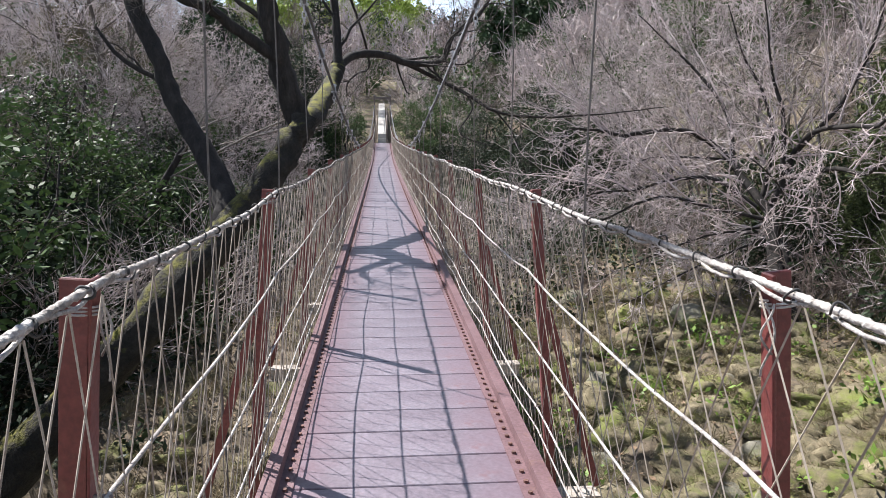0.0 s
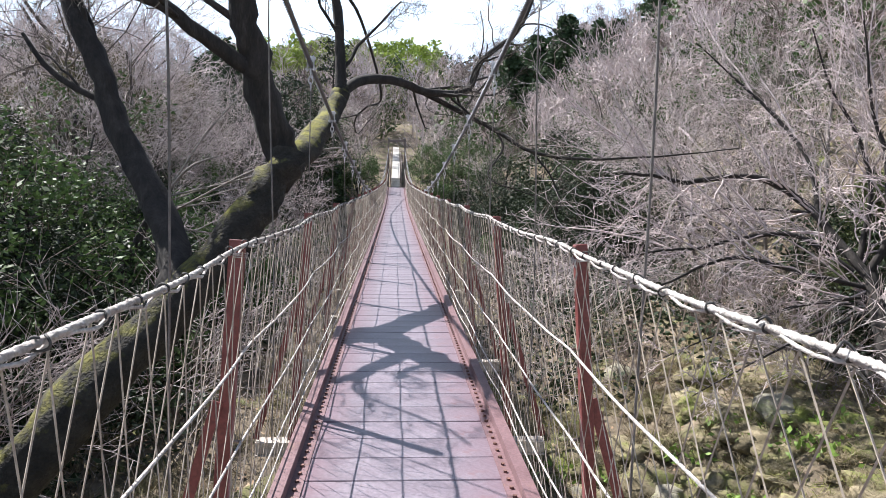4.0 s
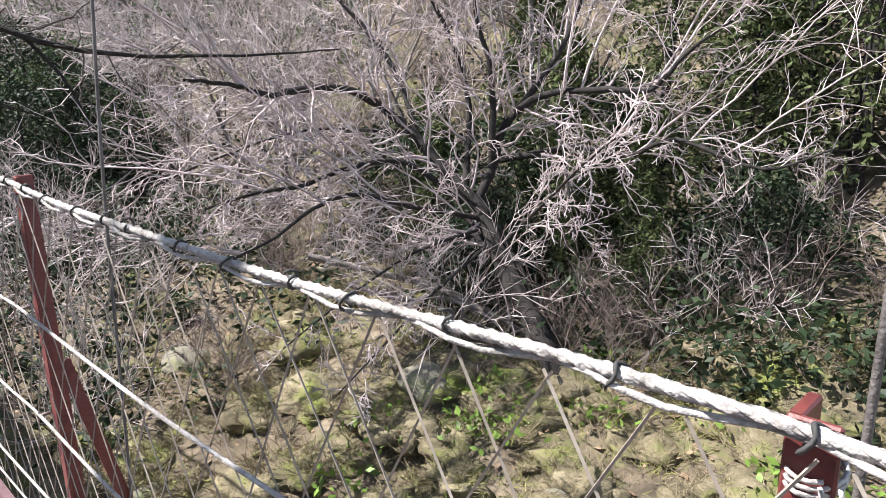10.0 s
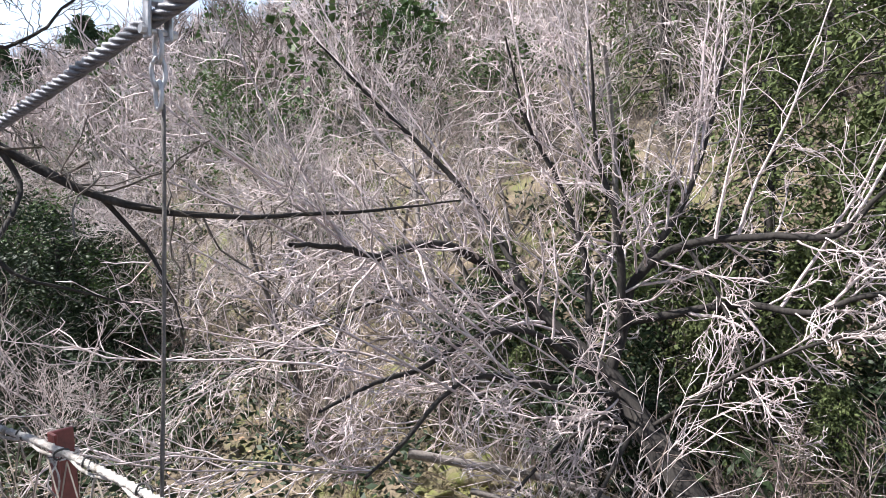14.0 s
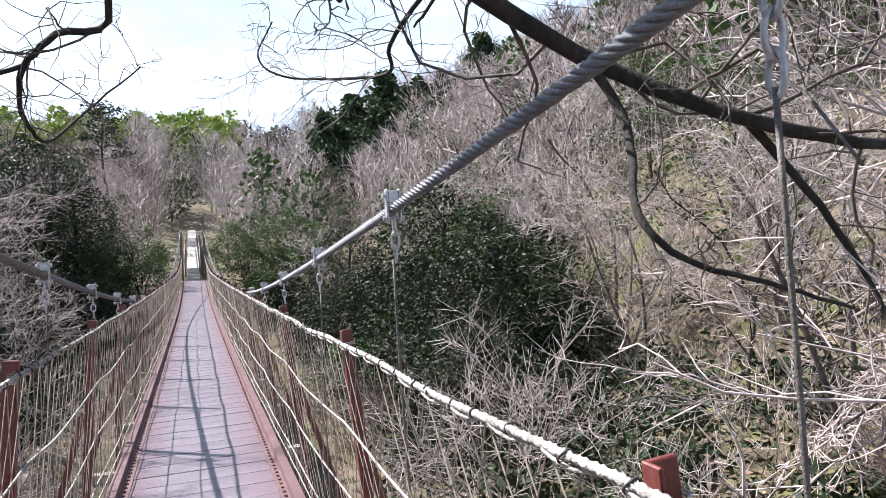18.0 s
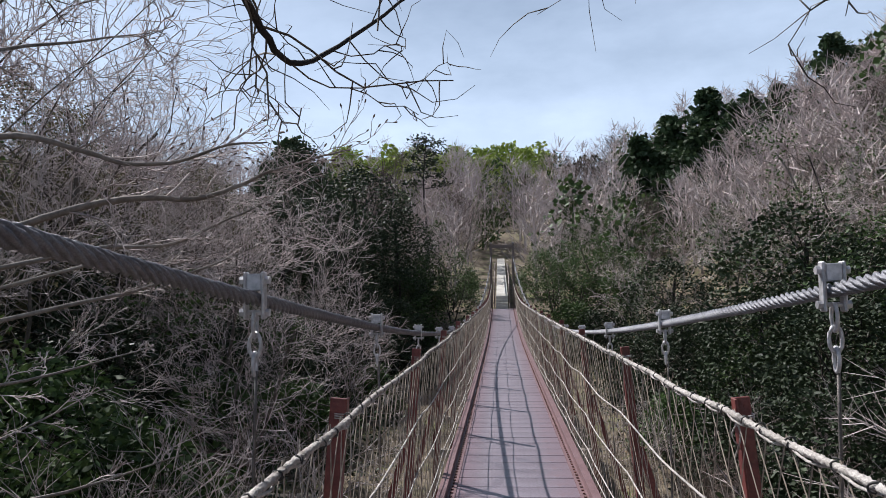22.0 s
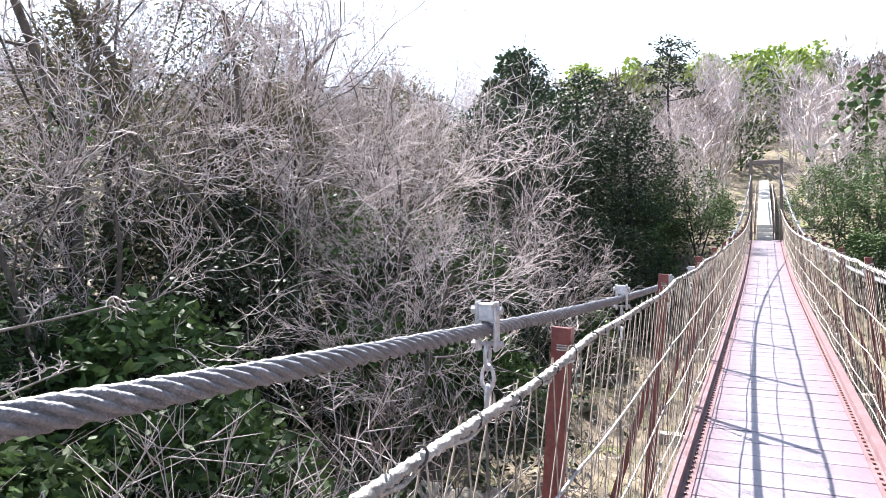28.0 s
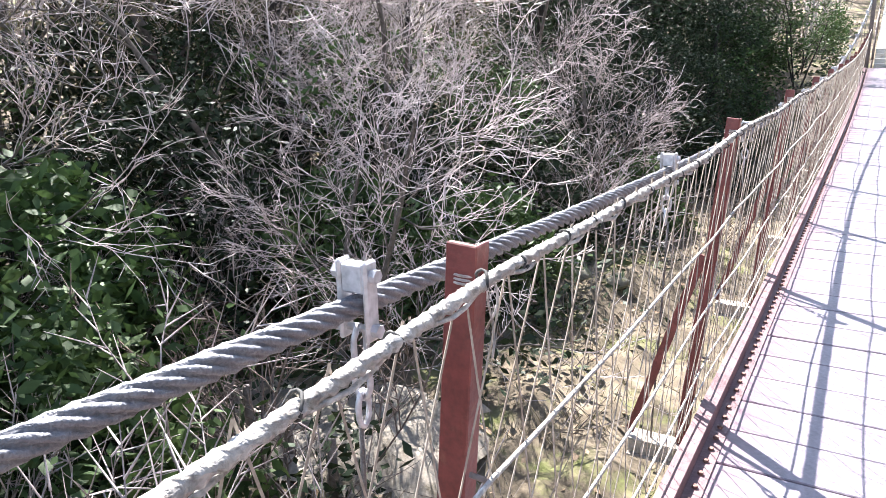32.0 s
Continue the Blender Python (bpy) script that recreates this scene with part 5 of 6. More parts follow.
LEFT_THICKET = [(2, -10.6, 25.6, 1.2, 60), (0, -8.9, 31, 1.2, 340), (2, -12.2, 33, 1.3, 30), (0, -8.1, 36.5, 1.1, 110), (0, -7, 33.2, 0.9, 10), (1, -9.4, 24, 1.1, 300)]
BY_TOWER = [(1, -3.4, 45, 1.1, 70), (0, -2.4, 46.6, 0.9, 190), (1, -4.5, 46.2, 1.1, 280), (1, 3.2, 46.4, 1, 20), (0, 4.6, 47.4, 1, 140), (1, 5.4, 45.8, 1.1, 230), (2, 6.8, 48, 1, 330), (0, 2.4, 47.6, 0.8, 90), (1, -2.6, 49.6, 0.9, 15), (0, 2.6, 50.6, 0.9, 65), (1, 1.9, 54, 0.7, 165), (1, -2.1, 53.5, 0.7, 265)]
RIGHT_GULLY = [(2, 8.2, 30, 1, 0), (0, 7, 31.8, 1, 60), (2, 9.2, 33.4, 1.1, 170), (1, 6.6, 34.6, 1, 250), (0, 9.2, 28, 1, 20), (1, 5.8, 38, 0.9, 310), (2, 10.8, 22.5, 1, 80), (0, 13, 26, 1.2, 190), (2, 14.5, 31, 1.2, 10), (1, 16, 19, 1.2, 100), (2, 12, 38, 1.3, 280), (0, 17.5, 25, 1.3, 40)]
GREEN_SPOTS = LEFT_BANK + LEFT_THICKET + BY_TOWER + RIGHT_GULLY
GREEN_SPOTS += [(2, -9.0, 6.0, 1.05, 30), (0, -7.5, 7.2, 1.4, 120), (2, -10.5, 8.5, 1.05, 200), (0, -6.6, 4.0, 1.3, 260), (2, -11.5, 4.5, 1.1, 310), (1, -5.0, 2.4, 1.2, 0), (0, -8.2, 2.0, 1.4, 75), (0, -6.2, 6.2, 1.3, 15), (2, -7.8, 9.4, 1.15, 95), (0, -9.6, 3.4, 1.5, 185), (2, -8.0, 0.6, 1.2, 275)]
scatter(GREEN, GREEN_SPOTS)
THICKET = kinds(make_thicket, 3)
THICKET_LEFT = [(2, -5.6, 18.6, 1.0, 10), (1, -4.4, 20.2, 1.1, 100), (1, -6.8, 21.8, 1.4, 200), (1, -3.9, 22.4, 0.9, 300), (1, -5.4, 23.8, 1.2, 45), (1, -7.6, 25.0, 1.6, 135), (0, -9.0, 19.4, 1.2, 225), (2, -8.2, 27.6, 1.1, 315), (1, -6.6, 29.2, 1.2, 80), (2, -7.4, 31.8, 1.0, 170), (1, -5.2, 31.0, 1.0, 260), (0, -5.8, 34.2, 1.0, 350), (2, -7.0, 16.4, 1.0, 60), (0, -5.2, 15.2, 0.9, 150), (2, -6.4, 13.2, 1.0, 240), (1, -4.6, 36.8, 1.0, 330), (2, -6.6, 38.2, 1.1, 25), (0, -4.4, 40.4, 1.0, 115), (2, -10.4, 24.0, 1.2, 205), (2, -11.0, 28.6, 1.3, 295), (2, -9.6, 32.4, 1.2, 70), (0, -6.0, 10.6, 1.0, 160), (2, -7.4, 9.0, 1.1, 250), (0, -8.8, 12.6, 1.2, 340), (2, -9.2, 16.8, 1.2, 35)]
THICKET_RIGHT = [(2, 9.4, 13.6, 0.8, 15), (2, 9.0, 15.4, 0.8, 95), (0, 8.4, 12.8, 0.7, 45), (2, 5.4, 26.0, 0.9, 20), (0, 6.8, 24.6, 0.9, 110), (2, 8.6, 27.2, 1.0, 200), (0, 5.0, 29.4, 0.9, 290), (2, 7.2, 30.6, 1.1, 65), (1, 4.4, 32.4, 0.9, 155), (2, 6.0, 35.4, 1.0, 245), (0, 4.6, 38.0, 0.9, 335), (2, 9.8, 31.0, 1.2, 40), (2, 8.6, 35.8, 1.2, 130), (0, 4.0, 43.6, 0.9, 220), (1, 3.0, 45.2, 0.9, 310), (2, 11.4, 12.6, 0.7, 85), (0, 10.2, 9.4, 0.7, 175)]
scatter(THICKET, THICKET_LEFT + THICKET_RIGHT)
CEDAR_TALL = [(0, 12.4, 8.8, 1.05, 0), (1, 13.1, 7.4, 1.1, 80), (0, 14.5, 10.3, 1.15, 200), (1, 15.8, 8.6, 1.2, 300), (0, 17, 12, 1.2, 10), (1, 13, 5.4, 1, 120), (0, 16.2, 15.4, 1, 330), (1, 11.9, 11.8, 0.8, 140)]
CEDAR_SMALL = [(2, 11.6, 10.2, 1, 40), (2, 10.6, 13, 0.85, 160), (2, 9.6, 11.8, 0.62, 250), (2, 11.8, 14.6, 1, 70), (2, 9.3, 10.7, 0.5, 20), (2, 8.7, 10.2, 0.42, 120), (2, 9, 11.6, 0.5, 210), (2, 10, 10.9, 0.7, 300), (2, 9.2, 14.8, 0.6, 30), (2, 8.4, 14.2, 0.45, 140), (2, 9.9, 15.7, 0.7, 250)]
scatter(CEDAR, CEDAR_TALL + CEDAR_SMALL)
DARK_FAR = [(0, -7.6, 44.6, 0.95, 140), (0, -9.4, 42.6, 0.95, 250), (1, -8.4, 40.2, 0.8, 20), (0, -5.0, 47.4, 0.7, 30), (0, -4.2, 42.2, 0.45, 300), (0, -6.8, 47.6, 0.98, 0), (1, -10.7, 50.9, 1.05, 100), (0, -9.7, 47.6, 0.8, 200), (0, -5.6, 42, 0.55, 60), (0, -4.6, 44.6, 0.5, 80), (0, -5.8, 46, 0.62, 10)]
DARK_LEFT = [(1, -12, 9.5, 0.55, 30), (0, -10, 12.5, 0.6, 150), (1, -13.5, 14.5, 0.6, 250), (0, -13, 5.5, 0.6, 310), (2, -5.6, 4.2, 0.5, 70), (2, -7, 7.4, 0.52, 190), (2, -8.4, 4.4, 0.58, 300), (2, -7.6, 11.4, 0.5, 20), (2, -6.9, 14.4, 0.48, 110)]
OLIVE_LEFT = [(3, -11.2, 27.0, 0.75, 60), (3, -9.6, 35.4, 0.8, 200), (3, -13.4, 36.0, 0.95, 320), (3, -10.8, 39.4, 0.85, 100), (0, -8.6, 23.4, 0.55, 40), (0, -10.4, 20.2, 0.6, 170), (0, -9.8, 29.6, 0.75, 280), (0, -8.0, 33.0, 0.55, 350), (0, -12.0, 31.0, 0.9, 120), (0, -13.2, 26.2, 0.85, 210), (0, -8.4, 38.6, 0.7, 15), (3, -13.6, 32.5, 1, 180), (3, -13.0, 29.2, 0.85, 130), (3, -12.5, 33, 0.9, 310), (3, -10, 31.6, 0.7, 85), (3, -12.8, 23, 0.6, 20)]
OLIVE_LEFT = [(k, x, y, s * (1.0 if k == 3 else 0.72), a) for k, x, y, s, a in OLIVE_LEFT]
DARK_GULLY = [(0, 7.9, 29.5, 0.72, 15), (0, 7.4, 33.0, 0.85, 75), (0, 6.2, 27.6, 0.6, 250), (0, 5.6, 39.0, 0.6, 130), (0, 8, 30.8, 0.72, 140), (0, 6.4, 32.6, 0.58, 20), (0, 8.6, 30.4, 0.5, 240), (0, 7.2, 27.6, 0.38, 100), (0, 5.2, 36, 0.42, 60)]
scatter(DARK, DARK_FAR + DARK_LEFT + OLIVE_LEFT + DARK_GULLY)


# ---- far woods, one object a kind ----
def ribbon_tree(seed, h, n, wide):
    """A far bare tree as slim twig blades on a trunk."""
    rng = np.random.RandomState(seed)
    a = rng.uniform(0, 6.283, n)
    z = rng.uniform(0.15, 1.0, n) ** 0.8
    r = wide * np.sin(np.pi * np.clip(z * 0.8 + 0.12, 0, 1)) * rng.uniform(0.1, 1.0, n)
    c = np.stack([r * np.cos(a), r * np.sin(a), z * h], 1)
    d = np.stack([np.cos(a) * 0.7, np.sin(a) * 0.7, rng.uniform(0.3, 1.4, n)], 1) + rng.normal(size=(n, 3)) * 0.35
    d /= np.linalg.norm(d, axis=1)[:, None]
    s = np.cross(d, rng.normal(size=(n, 3)))
    s /= np.linalg.norm(s, axis=1)[:, None]
    L, w = rng.uniform(0.5, 1.5, (n, 1)) * h / 6, rng.uniform(0.010, 0.035, (n, 1)) * h / 6
    V = np.stack([c - d * L * 0.5 - s * w, c - d * L * 0.5 + s * w, c + d * L * 0.5 + s * w * 0.4, c + d * L * 0.5 - s * w * 0.4], 1).reshape(-1, 3)
    tv = np.array([(x, y, zz) for zz, q in ((-0.5, 0.10), (h * 0.7, 0.03)) for x, y in ((q, 0), (0, q), (-q, 0), (0, -q))])
    tq = np.array([(i, (i + 1) % 4, 4 + (i + 1) % 4, 4 + i) for i in range(4)])
    return np.concatenate([V, tv]), np.concatenate([np.arange(4 * n).reshape(n, 4), tq + 4 * n])


def leaf_tree(seed, h, n, wide, size, cone=False):
    rng = np.random.RandomState(seed)
    z = rng.uniform(0.05, 1.0, n)
    a = rng.uniform(0, 6.283, n)
    prof = np.clip(1.03 - z, 0, 1) ** 0.85 * (0.75 + 0.35 * np.sin(26 * z + 2 * a)) if cone else np.sin(np.pi * np.clip(z * 0.82 + 0.16, 0, 1)) ** 0.7
    r = wide * prof * rng.uniform(0.3, 1.0, n) ** 0.5 * (1 + 0.25 * np.sin(11 * z + 3 * a))
    V, Q = leaves(rng, np.stack([r * np.cos(a), r * np.sin(a), z * h], 1), 0.1, 1, size, droop=0.2, slim=0.8)
    tv = np.array([(x, y, zz) for zz, q in ((-0.5, 0.14), (h * 0.8, 0.04)) for x, y in ((q, 0), (0, q), (-q, 0), (0, -q))])
    tq = np.array([(i, (i + 1) % 4, 4 + (i + 1) % 4, 4 + i) for i in range(4)])
    return np.concatenate([V, tv]), np.concatenate([Q, tq + len(V)])


def woods(name, variants, spots, mat, **tags):
    V, Q, base = [], [], 0
    for k, x, y, s, turn in spots:
        v, q = variants[k % len(variants)]
        c, sn = math.cos(radians(turn)), math.sin(radians(turn))
        w = v * s
        V.append(np.stack([w[:, 0] * c - w[:, 1] * sn + x, w[:, 0] * sn + w[:, 1] * c + y, w[:, 2] + gz(x, y)], 1))
        Q.append(q + base)
        base += len(v)
    tagged(new(name, quad_mesh(name, np.concatenate(V), np.concatenate(Q), mat, False)), kind="stuff", **tags)


RIB = [ribbon_tree(600 + k, (6.5, 5.5, 7.5, 5.0)[k], 160, (1.9, 1.7, 2.1, 1.8)[k]) for k in range(4)]
far_spots = random_spots(51, 560, (-60, 60), (52, 112), 4, (0.75, 1.2), lambda x, y: abs(x) > 1.8 + 0.02 * (y - 52) or y > 74, 1.5)
far_spots += random_spots(52, 260, (18, 60), (-4, 60), 4, (0.6, 1.0), lambda x, y: x > 20 or y > 41, 1.7)
far_spots += random_spots(53, 170, (-48, -12), (-4, 55), 4, (0.55, 0.9), lambda x, y: x < -13, 1.9)
far_spots += random_spots(59, 150, (11, 26), (34, 62), 4, (0.6, 0.95), lambda x, y: x > 8 + (y - 34) * 0.1, 1.3)
# far twigs take the bark colour lightened for distance haze
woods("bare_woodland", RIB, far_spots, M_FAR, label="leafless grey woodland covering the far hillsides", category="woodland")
RB2 = [ribbon_tree(640 + k, (5.0, 6.0)[k], 300, 1.9) for k in range(2)]
woods("brown_woodland", RB2, random_spots(54, 140, (-55, 60), (20, 112), 2, (0.8, 1.3), lambda x, y: (x > 16 or x < -14 or y > 50) and (abs(x) > 3 or y > 75), 2.2), M_TWIG_DARK, label="brown leafless undergrowth on the far hillsides", category="woodland")
LT = [leaf_tree(660 + k, (5.0, 4.0, 6.0)[k], 420, (1.8, 1.7, 1.9)[k], 0.34) for k in range(3)]
woods("evergreen_woodland", LT, random_spots(55, 120, (-50, 55), (46, 110), 3, (0.7, 1.2), lambda x, y: abs(x) > 3.5 or y > 75, 3.0) + random_spots(56, 46, (17, 50), (0, 50), 3, (0.7, 1.2), lambda x, y: True, 3.0) + random_spots(57, 16, (-45, -16), (5, 50), 3, (0.5, 0.9), lambda x, y: True, 3.0) + random_spots(60, 34, (10, 24), (38, 60), 3, (0.4, 0.8), lambda x, y: True, 2.0), M_LEAF, label="patches of evergreen trees among the bare woods", category="woodland")
CT = [leaf_tree(680 + k, 9.0, 3400, (5.8, 5.2)[k], 0.40, True) for k in range(2)]
conifers = [(k, x, y, (top - gz(x, y)) / 9.0, 67 * x) for k, x, y, top in ((0, 21.3, 60.0, 17.7), (1, 23.6, 61.5, 17.3), (0, 15.75, 67.9, 16.7), (1, 19.0, 69.0, 16.6), (0, 13.1, 69.0, 15.0), (1, 10.8, 69.5, 13.6), (0, 25.6, 61.0, 18.0), (1, 28.4, 58.0, 18.2), (0, 18.6, 62.0, 15.2), (1, 16.2, 63.5, 14.4), (0, 13.6, 64.0, 12.8), (1, -13.65, 59.0, 11.9), (0, -15.4, 60.0, 10.6))]
woods("ridge_conifers", CT, conifers, M_CONIFER, label="dark pointed conifers along the ridge", category="woodland")
skyline = [(0, x, 108 + 2 * math.sin(x), 0.75 + 0.15 * math.sin(3 * x), 40 * x) for x in np.arange(-6, 34, 1.7)]
woods("skyline_trees", [leaf_tree(690, 5.5, 260, 1.7, 0.5)], skyline, M_LEAF_DK, label="row of small dark trees on the skyline", category="woodland")
woods("bamboo_grove", [leaf_tree(695 + k, 7.0, 420, 1.9, 0.5) for k in range(2)], random_spots(58, 60, (-20, 6), (96, 108), 2, (0.8, 1.1), lambda x, y: True, 1.7), M_BAMBOO, label="bright yellow-green bamboo grove on the far hill", category="woodland")


def build_pine():
    rng = np.random.RandomState(71)
    x, y = -5.6, 66.6
    z0 = gz(x, y)
    top = 13.6 - z0
    paths = [(np.array([(0.15 * math.sin(z * 0.7), 0, z) for z in np.linspace(-0.3, top, 10)]), np.linspace(0.16, 0.03, 10), 0)]
    cen = []
    for i in range(13):
        z = top * (0.62 + 0.37 * i / 13)
        a = i * 2.3
        reach = 2.9 * (1.1 - i / 13) * rng.uniform(0.5, 1.1)
        d = np.array([math.cos(a), math.sin(a), 0.12])
        pts = np.array([(0, 0, z) + d * reach * t for t in (0, 0.4, 0.75, 1)])
        paths.append((pts, np.array([0.05, 0.035, 0.02, 0.01]), 1))
        for t in np.linspace(0.4, 1.05, 9):
            cen.append((0, 0, z + 0.12) + d * reach * t + rng.normal(size=3) * (0.3, 0.3, 0.07))
    leaf = leaves(rng, cen, (0.26, 0.26, 0.08), 12, 0.26, droop=-0.3, slim=0.4)
    tree_thing("pine_tree", paths, (7, 4), 5, (x, y, z0), M_BARK, M_TWIG_DARK, (leaf, M_LEAF_DK), label="tall slender pine with a flat layered crown", category="tree")


build_pine()


# ---- rocks and grass on the valley floor ----
def build_rocks():
    rng = np.random.RandomState(81)
    meshes = []
    for k in range(5):
        bm = bmesh.new()
        bmesh.ops.create_icosphere(bm, subdivisions=3, radius=0.5)
        for v in bm.verts:
            n = noise.noise(v.co * 2.2 + Vector((k * 7, 0, 0))) * 0.3 + noise.noise(v.co * 5 + Vector((0, k * 5, 0))) * 0.12
            v.co *= 1 + n
            v.co.z *= 0.62
        me = bpy.data.meshes.new("boulder")
        bm.to_mesh(me)
        bm.free()
        me.materials.append(M_ROCK)
        me.polygons.foreach_set("use_smooth", [True] * len(me.polygons))
        meshes.append(me)
    n = 0
    while n < 30:
        x, y = (rng.uniform(1.2, 8.5), rng.uniform(6, 19)) if n < 20 else (rng.uniform(-6, -1.5), rng.uniform(22, 33))
        s = rng.uniform(0.25, 0.7)
        ob = new("boulder", meshes[n % 5])
        ob.matrix_world = pose(x, y, gz(x, y) - 0.05 * s, rng.uniform(-15, 15), rng.uniform(-15, 15), rng.uniform(0, 360))
        ob.scale = (s, s * rng.uniform(0.8, 1.3), s)
        tagged(ob, label="mossy grey boulder on the valley floor", category="boulder", group="boulders")
        n += 1


build_rocks()


def build_hummocks():
    """Rounded mossy hummocks of the wet valley floor with dark hollows between."""
    rng = np.random.RandomState(85)
    bm = bmesh.new()
    bmesh.ops.create_icosphere(bm, subdivisions=3, radius=1.0)
    bm.verts.index_update()
    ball = np.array([v.co[:] for v in bm.verts])
    faces = np.array([[v.index for v in f.verts] for f in bm.faces])
    bm.free()
    V, F, tops, base = [], [], [], 0
    for i in range(620):
        x, y = (rng.uniform(1.3, 8.8), rng.uniform(0.5, 15.0)) if i < 500 else (rng.uniform(-5.5, -1.2), rng.uniform(0.0, 9.0))
        r = 0.12 + 0.42 * rng.uniform() ** 1.6
        k = 1 + 0.24 * np.sin(ball @ rng.normal(size=3) * 2.6 + i) + 0.17 * np.sin(ball @ rng.normal(size=3) * 5.5 + 2 * i) + 0.10 * np.sin(ball @ rng.normal(size=3) * 10) + 0.07 * np.sin(ball @ rng.normal(size=3) * 19)
        p = ball * k[:, None] * r * np.array([1, rng.uniform(0.7, 1.4), rng.uniform(0.35, 0.62)])
        c = np.array([x, y, gz(x, y) - 0.10 * r])
        V.append(p + c)
        F.append(faces + base)
        base += len(ball)
        up = p[p[:, 2] > 0.05 * r]
        tops.append(up[rng.randint(len(up), size=20 + int(60 * r))] * 0.96 + c)
    me = bpy.data.meshes.new("moss_hummocks")
    me.from_pydata(np.concatenate(V).tolist(), [], np.concatenate(F).tolist())
    me.materials.append(M_HUMMOCK)
    me.polygons.foreach_set("use_smooth", [True] * len(me.polygons))
    tagged(new("moss_hummocks", me), label="low uneven hummocks of yellow-green moss and dry sedge", category="moss", kind="stuff")
    V, Q = blades(rng, np.concatenate(tops), 0.04, 8, 0.15, 0.0035, 1.3)
    tagged(new("hummock_sedge", quad_mesh("hummock_sedge", V, Q, M_GRASS, False)), label="short dry sedge blades on the mossy hummocks", category="grass", kind="stuff")


def blades(rng, roots, spread, per, length, width, lean=0.6):
    """Thin upright blades about each root."""
    n = len(roots) * per
    c = np.repeat(roots, per, axis=0) + np.stack([rng.normal(size=n) * spread, rng.normal(size=n) * spread, np.zeros(n)], 1)
    d = np.stack([rng.normal(size=n) * lean, rng.normal(size=n) * lean, np.ones(n)], 1)
    d /= np.linalg.norm(d, axis=1)[:, None]
    s = np.cross(d, rng.normal(size=(n, 3)))
    s /= np.linalg.norm(s, axis=1)[:, None]
    L = rng.uniform(0.4, 1.3, (n, 1)) * length
    drop = np.array([0, 0, -1.0]) * L * 0.15
    V = np.stack([c - s * width, c + s * width, c + d * L + s * width * 0.3 + drop, c + d * L - s * width * 0.3 + drop], 1).reshape(-1, 3)
    return V, np.arange(4 * n).reshape(n, 4)


def roots_on_ground(rng, n, xr, yr, keep=lambda x, y: np.ones(len(x), bool)):
    x, y = rng.uniform(*xr, n * 2), rng.uniform(*yr, n * 2)
    k = keep(x, y)
    x, y = x[k][:n], y[k][:n]
    return np.stack([x, y, ground_z(x, y) - 0.03], 1)


def off_deck(x, y):
    return np.abs(x) > 0.9


build_hummocks()


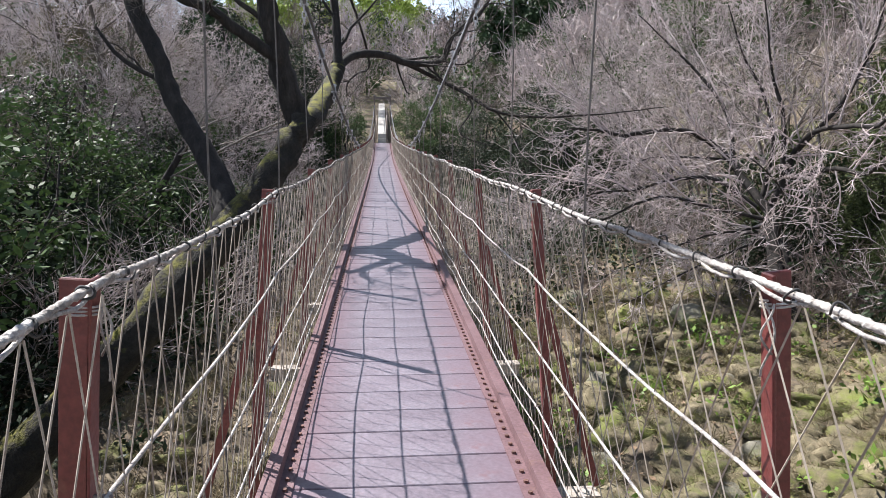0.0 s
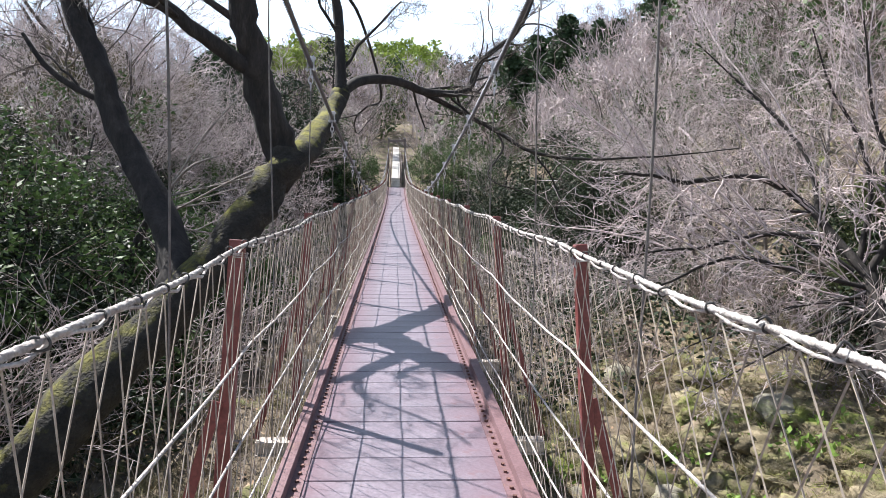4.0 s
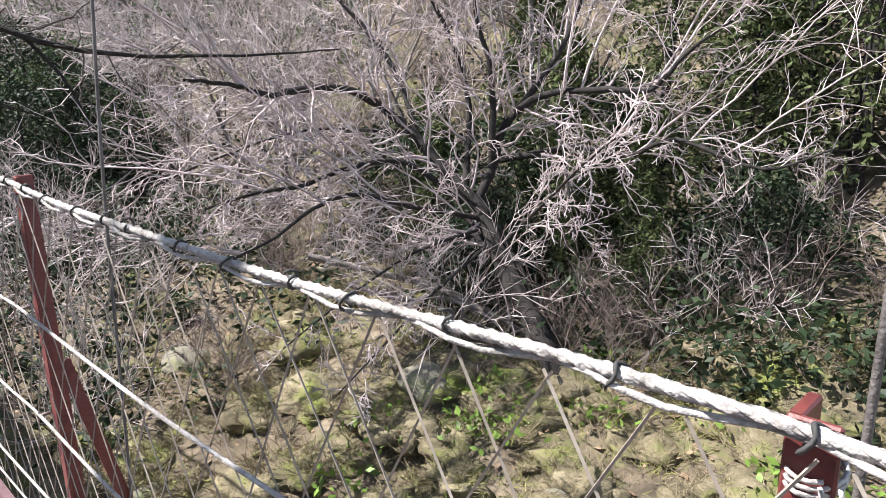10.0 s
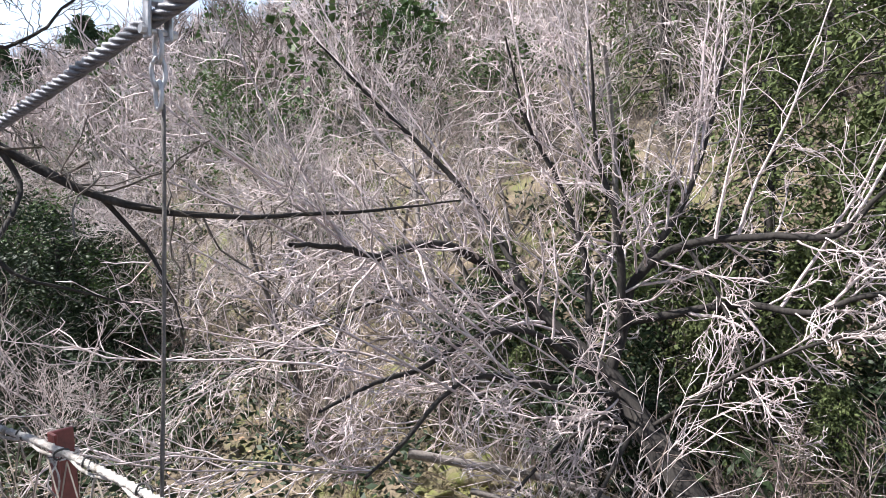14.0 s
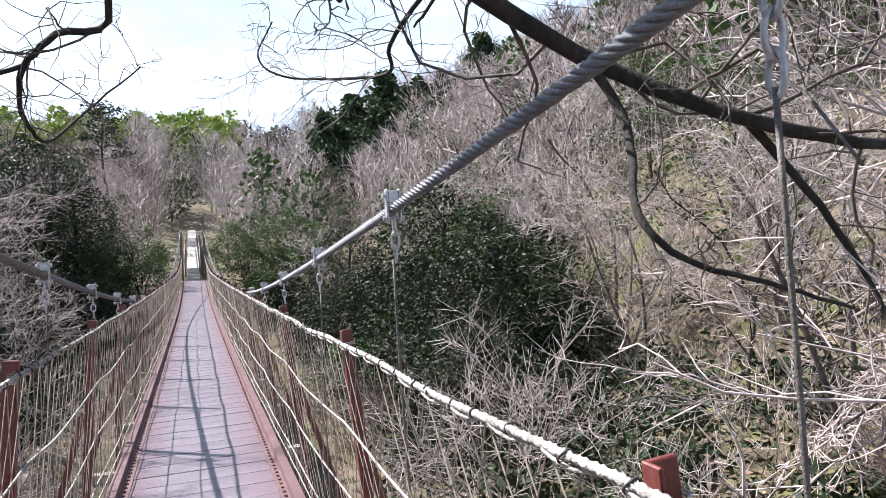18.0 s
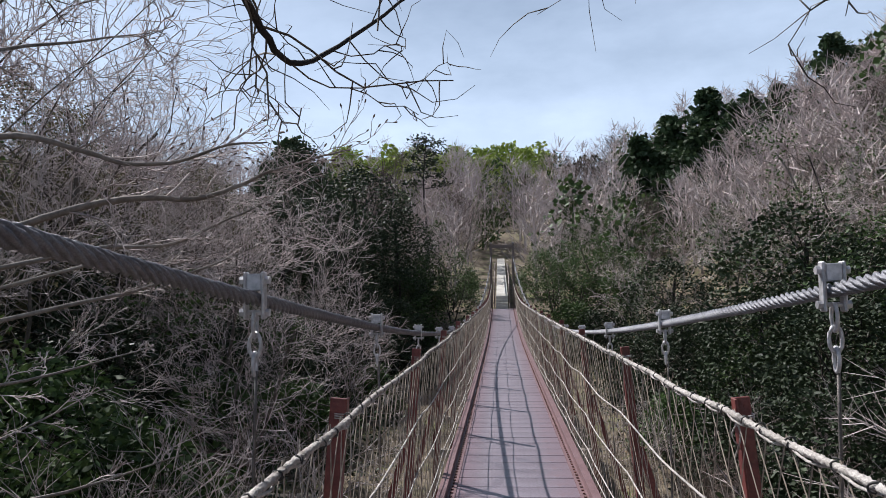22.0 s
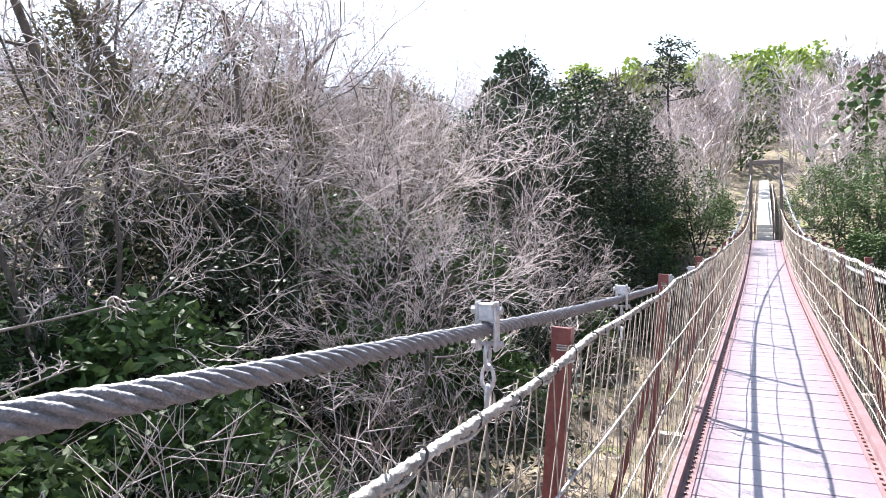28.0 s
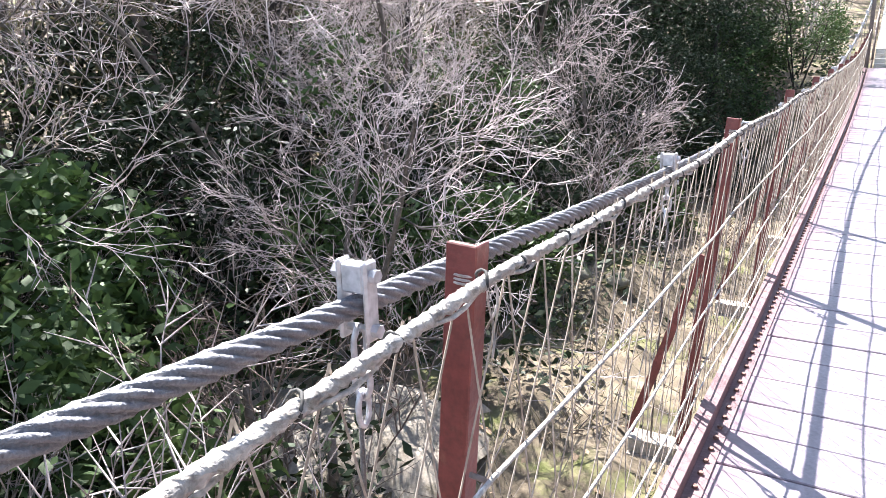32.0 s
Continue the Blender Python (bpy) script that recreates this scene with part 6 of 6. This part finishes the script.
def build_undergrowth():
    rng = np.random.RandomState(91)
    # tussocks: arching blades from one root
    c = np.concatenate([roots_on_ground(rng, 1100, (-6.5, 9.5), (-1, 16), off_deck), roots_on_ground(rng, 120, (7, 11), (4, 14))])
    V, Q = blades(rng, c, 0.06, 52, 0.36, 0.004, 1.0)
    tagged(new("straw_tussocks", quad_mesh("straw_tussocks", V, Q, M_GRASS, False)), label="rounded tussocks of dry straw-coloured grass", category="grass", kind="stuff")
    c = roots_on_ground(rng, 560, (0.9, 9.5), (0, 16)) + (0, 0, 0.08)
    V, Q = blades(rng, c, 0.13, 46, 0.13, 0.006, 1.2)
    tagged(new("moss_tufts", quad_mesh("moss_tufts", V, Q, M_MOSSTUFT, False)), label="low yellow-green moss and grass tufts", category="grass", kind="stuff")
    V, Q = blades(rng, roots_on_ground(rng, 4200, (-11, 11), (-1, 42), off_deck), 0.07, 6, 0.34, 0.006)
    tagged(new("dry_grass", quad_mesh("dry_grass", V, Q, M_GRASS, False)), label="tufts of dry straw-coloured grass", category="grass", kind="stuff")
    # dead leaves lying about
    r = np.concatenate([roots_on_ground(rng, 5200, (-7, 10), (-1, 20), off_deck), roots_on_ground(rng, 2400, (-9, 9), (20, 40), off_deck)]) + (0, 0, 0.05)
    n = len(r)
    a = rng.uniform(0, 6.283, n)
    d = np.stack([np.cos(a), np.sin(a), rng.normal(size=n) * 0.3], 1)
    w = np.stack([-np.sin(a), np.cos(a), rng.normal(size=n) * 0.3], 1)
    L = rng.uniform(0.03, 0.075, (n, 1))
    V = np.stack([r - d * L, r + w * L * 0.55, r + d * L, r - w * L * 0.55], 1).reshape(-1, 3)
    tagged(new("dead_leaves", quad_mesh("dead_leaves", V, np.arange(4 * n).reshape(n, 4), M_DEAD, False)), label="brown dead leaves lying on the valley floor", category="leaf litter", kind="stuff")
    # green herbs on the stream's edge
    r = roots_on_ground(rng, 110, (1.2, 7.5), (1, 12))
    V, Q = leaves(rng, r + (0, 0, 0.16), (0.2, 0.2, 0.05), 26, 0.11, droop=-0.4, slim=0.5)
    tagged(new("green_herbs", quad_mesh("green_herbs", V, Q, M_TUFT, False)), label="bright green low herbs on the valley floor", category="herbs", kind="stuff")
    # brush: thin pale stems everywhere on the slopes
    slope = roots_on_ground(rng, 2600, (5, 22), (9, 48), lambda x, y: (x > 9) | ((x > 7.4) & (y < 20)))
    left = roots_on_ground(rng, 350, (-16, -2.2), (6, 48))
    V, Q = blades(rng, np.concatenate([slope, left]), 0.22, 16, 1.1, 0.006, 0.75)
    tagged(new("brushwood", quad_mesh("brushwood", V, Q, M_BRUSH, False)), label="thicket of thin pale leafless stems on the slopes", category="brushwood", kind="stuff")
    # evergreen undergrowth in the gullies, with shade put into its leaf colour
    r = np.concatenate([roots_on_ground(rng, 520, (-15, -3.2), (4, 46)), roots_on_ground(rng, 400, (3.4, 9.8), (19, 46)), roots_on_ground(rng, 150, (9, 22), (9, 46)), roots_on_ground(rng, 60, (2.4, 7.5), (14, 22)), roots_on_ground(rng, 90, (7.5, 11.5), (5, 13)), roots_on_ground(rng, 80, (-9, 9), (43, 56), lambda x, y: np.abs(x) > 1.4)])
    tall = rng.uniform(0.3, 1.3, len(r))
    per = 75
    q = np.repeat(r, per, axis=0)
    u = rng.normal(size=(len(q), 3)) * 0.33
    u[:, 2] = rng.uniform(0, 1, len(q))
    u *= np.repeat(tall, per)[:, None]
    V, Q = leaves(rng, q + u, 0.05, 1, 0.15, droop=0.2)
    tagged(new("evergreen_undergrowth", quad_mesh("evergreen_undergrowth", V, Q, M_LEAF_DK, False)), label="evergreen undergrowth coloured dark for shade, covering the gully banks", category="undergrowth", kind="stuff")


build_undergrowth()


def build_bank():
    """Pale sandy terrace low on the bank, with short stakes along its edge."""
    rng = np.random.RandomState(95)
    n, m = 26, 14
    xs, ys = np.linspace(-6.6, -3.0, n), np.linspace(25.6, 27.6, m)
    X, Y = np.meshgrid(xs, ys, indexing="ij")
    u, v = (X + 4.8) / 1.8, (Y - 26.6) / 1.0
    edge = np.clip(1 - (u * u + v * v + 0.25 * np.sin(4 * u + 2) * np.cos(3 * v)), -0.5, 1)
    Z = np.maximum(ground_z(X, Y), -2.75) + 0.05 + 0.10 * np.clip(edge * 3, -1, 1) + 0.012 * np.sin(X * 9) * np.cos(Y * 8)
    idx = np.arange(n * m).reshape(n, m)
    q = np.stack([idx[:-1, :-1], idx[1:, :-1], idx[1:, 1:], idx[:-1, 1:]], -1).reshape(-1, 4)
    tagged(new("sand_terrace", quad_mesh("sand_terrace", np.stack([X, Y, Z], -1).reshape(-1, 3), q, M_SAND)), label="pale sandy terrace on the stream bank", category="bank", kind="structure")
    for k in range(5):
        x, y = -7.0 + 0.75 * k, 25.9 + 0.25 * math.sin(k)
        g = Geo()
        z0 = max(gz(x, y), -2.75)
        h = rng.uniform(0.45, 0.7)
        g.tube([(0, 0, -0.1), (0.01, 0, h * 0.5), (0.02 * (k % 2), 0.01, h), (0.02 * (k % 2), 0.01, h + 0.012)], [0.05, 0.046, 0.044, 0.03], 9)
        thing("stake", g, M_LIMB, (x, y, z0), label="short weathered wooden stake on the bank", category="stake", group="stakes on the bank")


build_bank()

# ---- planks of the deck ----
def build_planks():
    meshes = []
    rng = np.random.RandomState(3)
    for k in range(6):
        bm = bmesh.new()
        bmesh.ops.create_cube(bm, size=1.0)
        for v in bm.verts:
            v.co = Vector((v.co.x * 2 * (HALF - 0.014), v.co.y * (PLANK - 0.0055), v.co.z * 0.045 - 0.0225))
            v.co.z += rng.uniform(-0.0015, 0.0015)
        top = [e for e in bm.edges if all(v.co.z > -0.02 for v in e.verts)]
        bmesh.ops.bevel(bm, geom=top, offset=0.004, segments=1, affect="EDGES")
        me = bpy.data.meshes.new("plank")
        bm.to_mesh(me)
        bm.free()
        me.materials.append(M_PLANK)
        meshes.append(me)
    n = int((Y1 - Y0 + 0.05) / PLANK)
    for i in range(n):
        y = Y0 + (i + 0.5) * PLANK
        ob = part("plank", meshes[i % 6], None, DECK)
        ob.matrix_basis = pose(0, y, deck_z(y) + rng.uniform(-0.002, 0.001), math.degrees(deck_slope(y)) + rng.uniform(-0.3, 0.3), 0, 0)


build_planks()
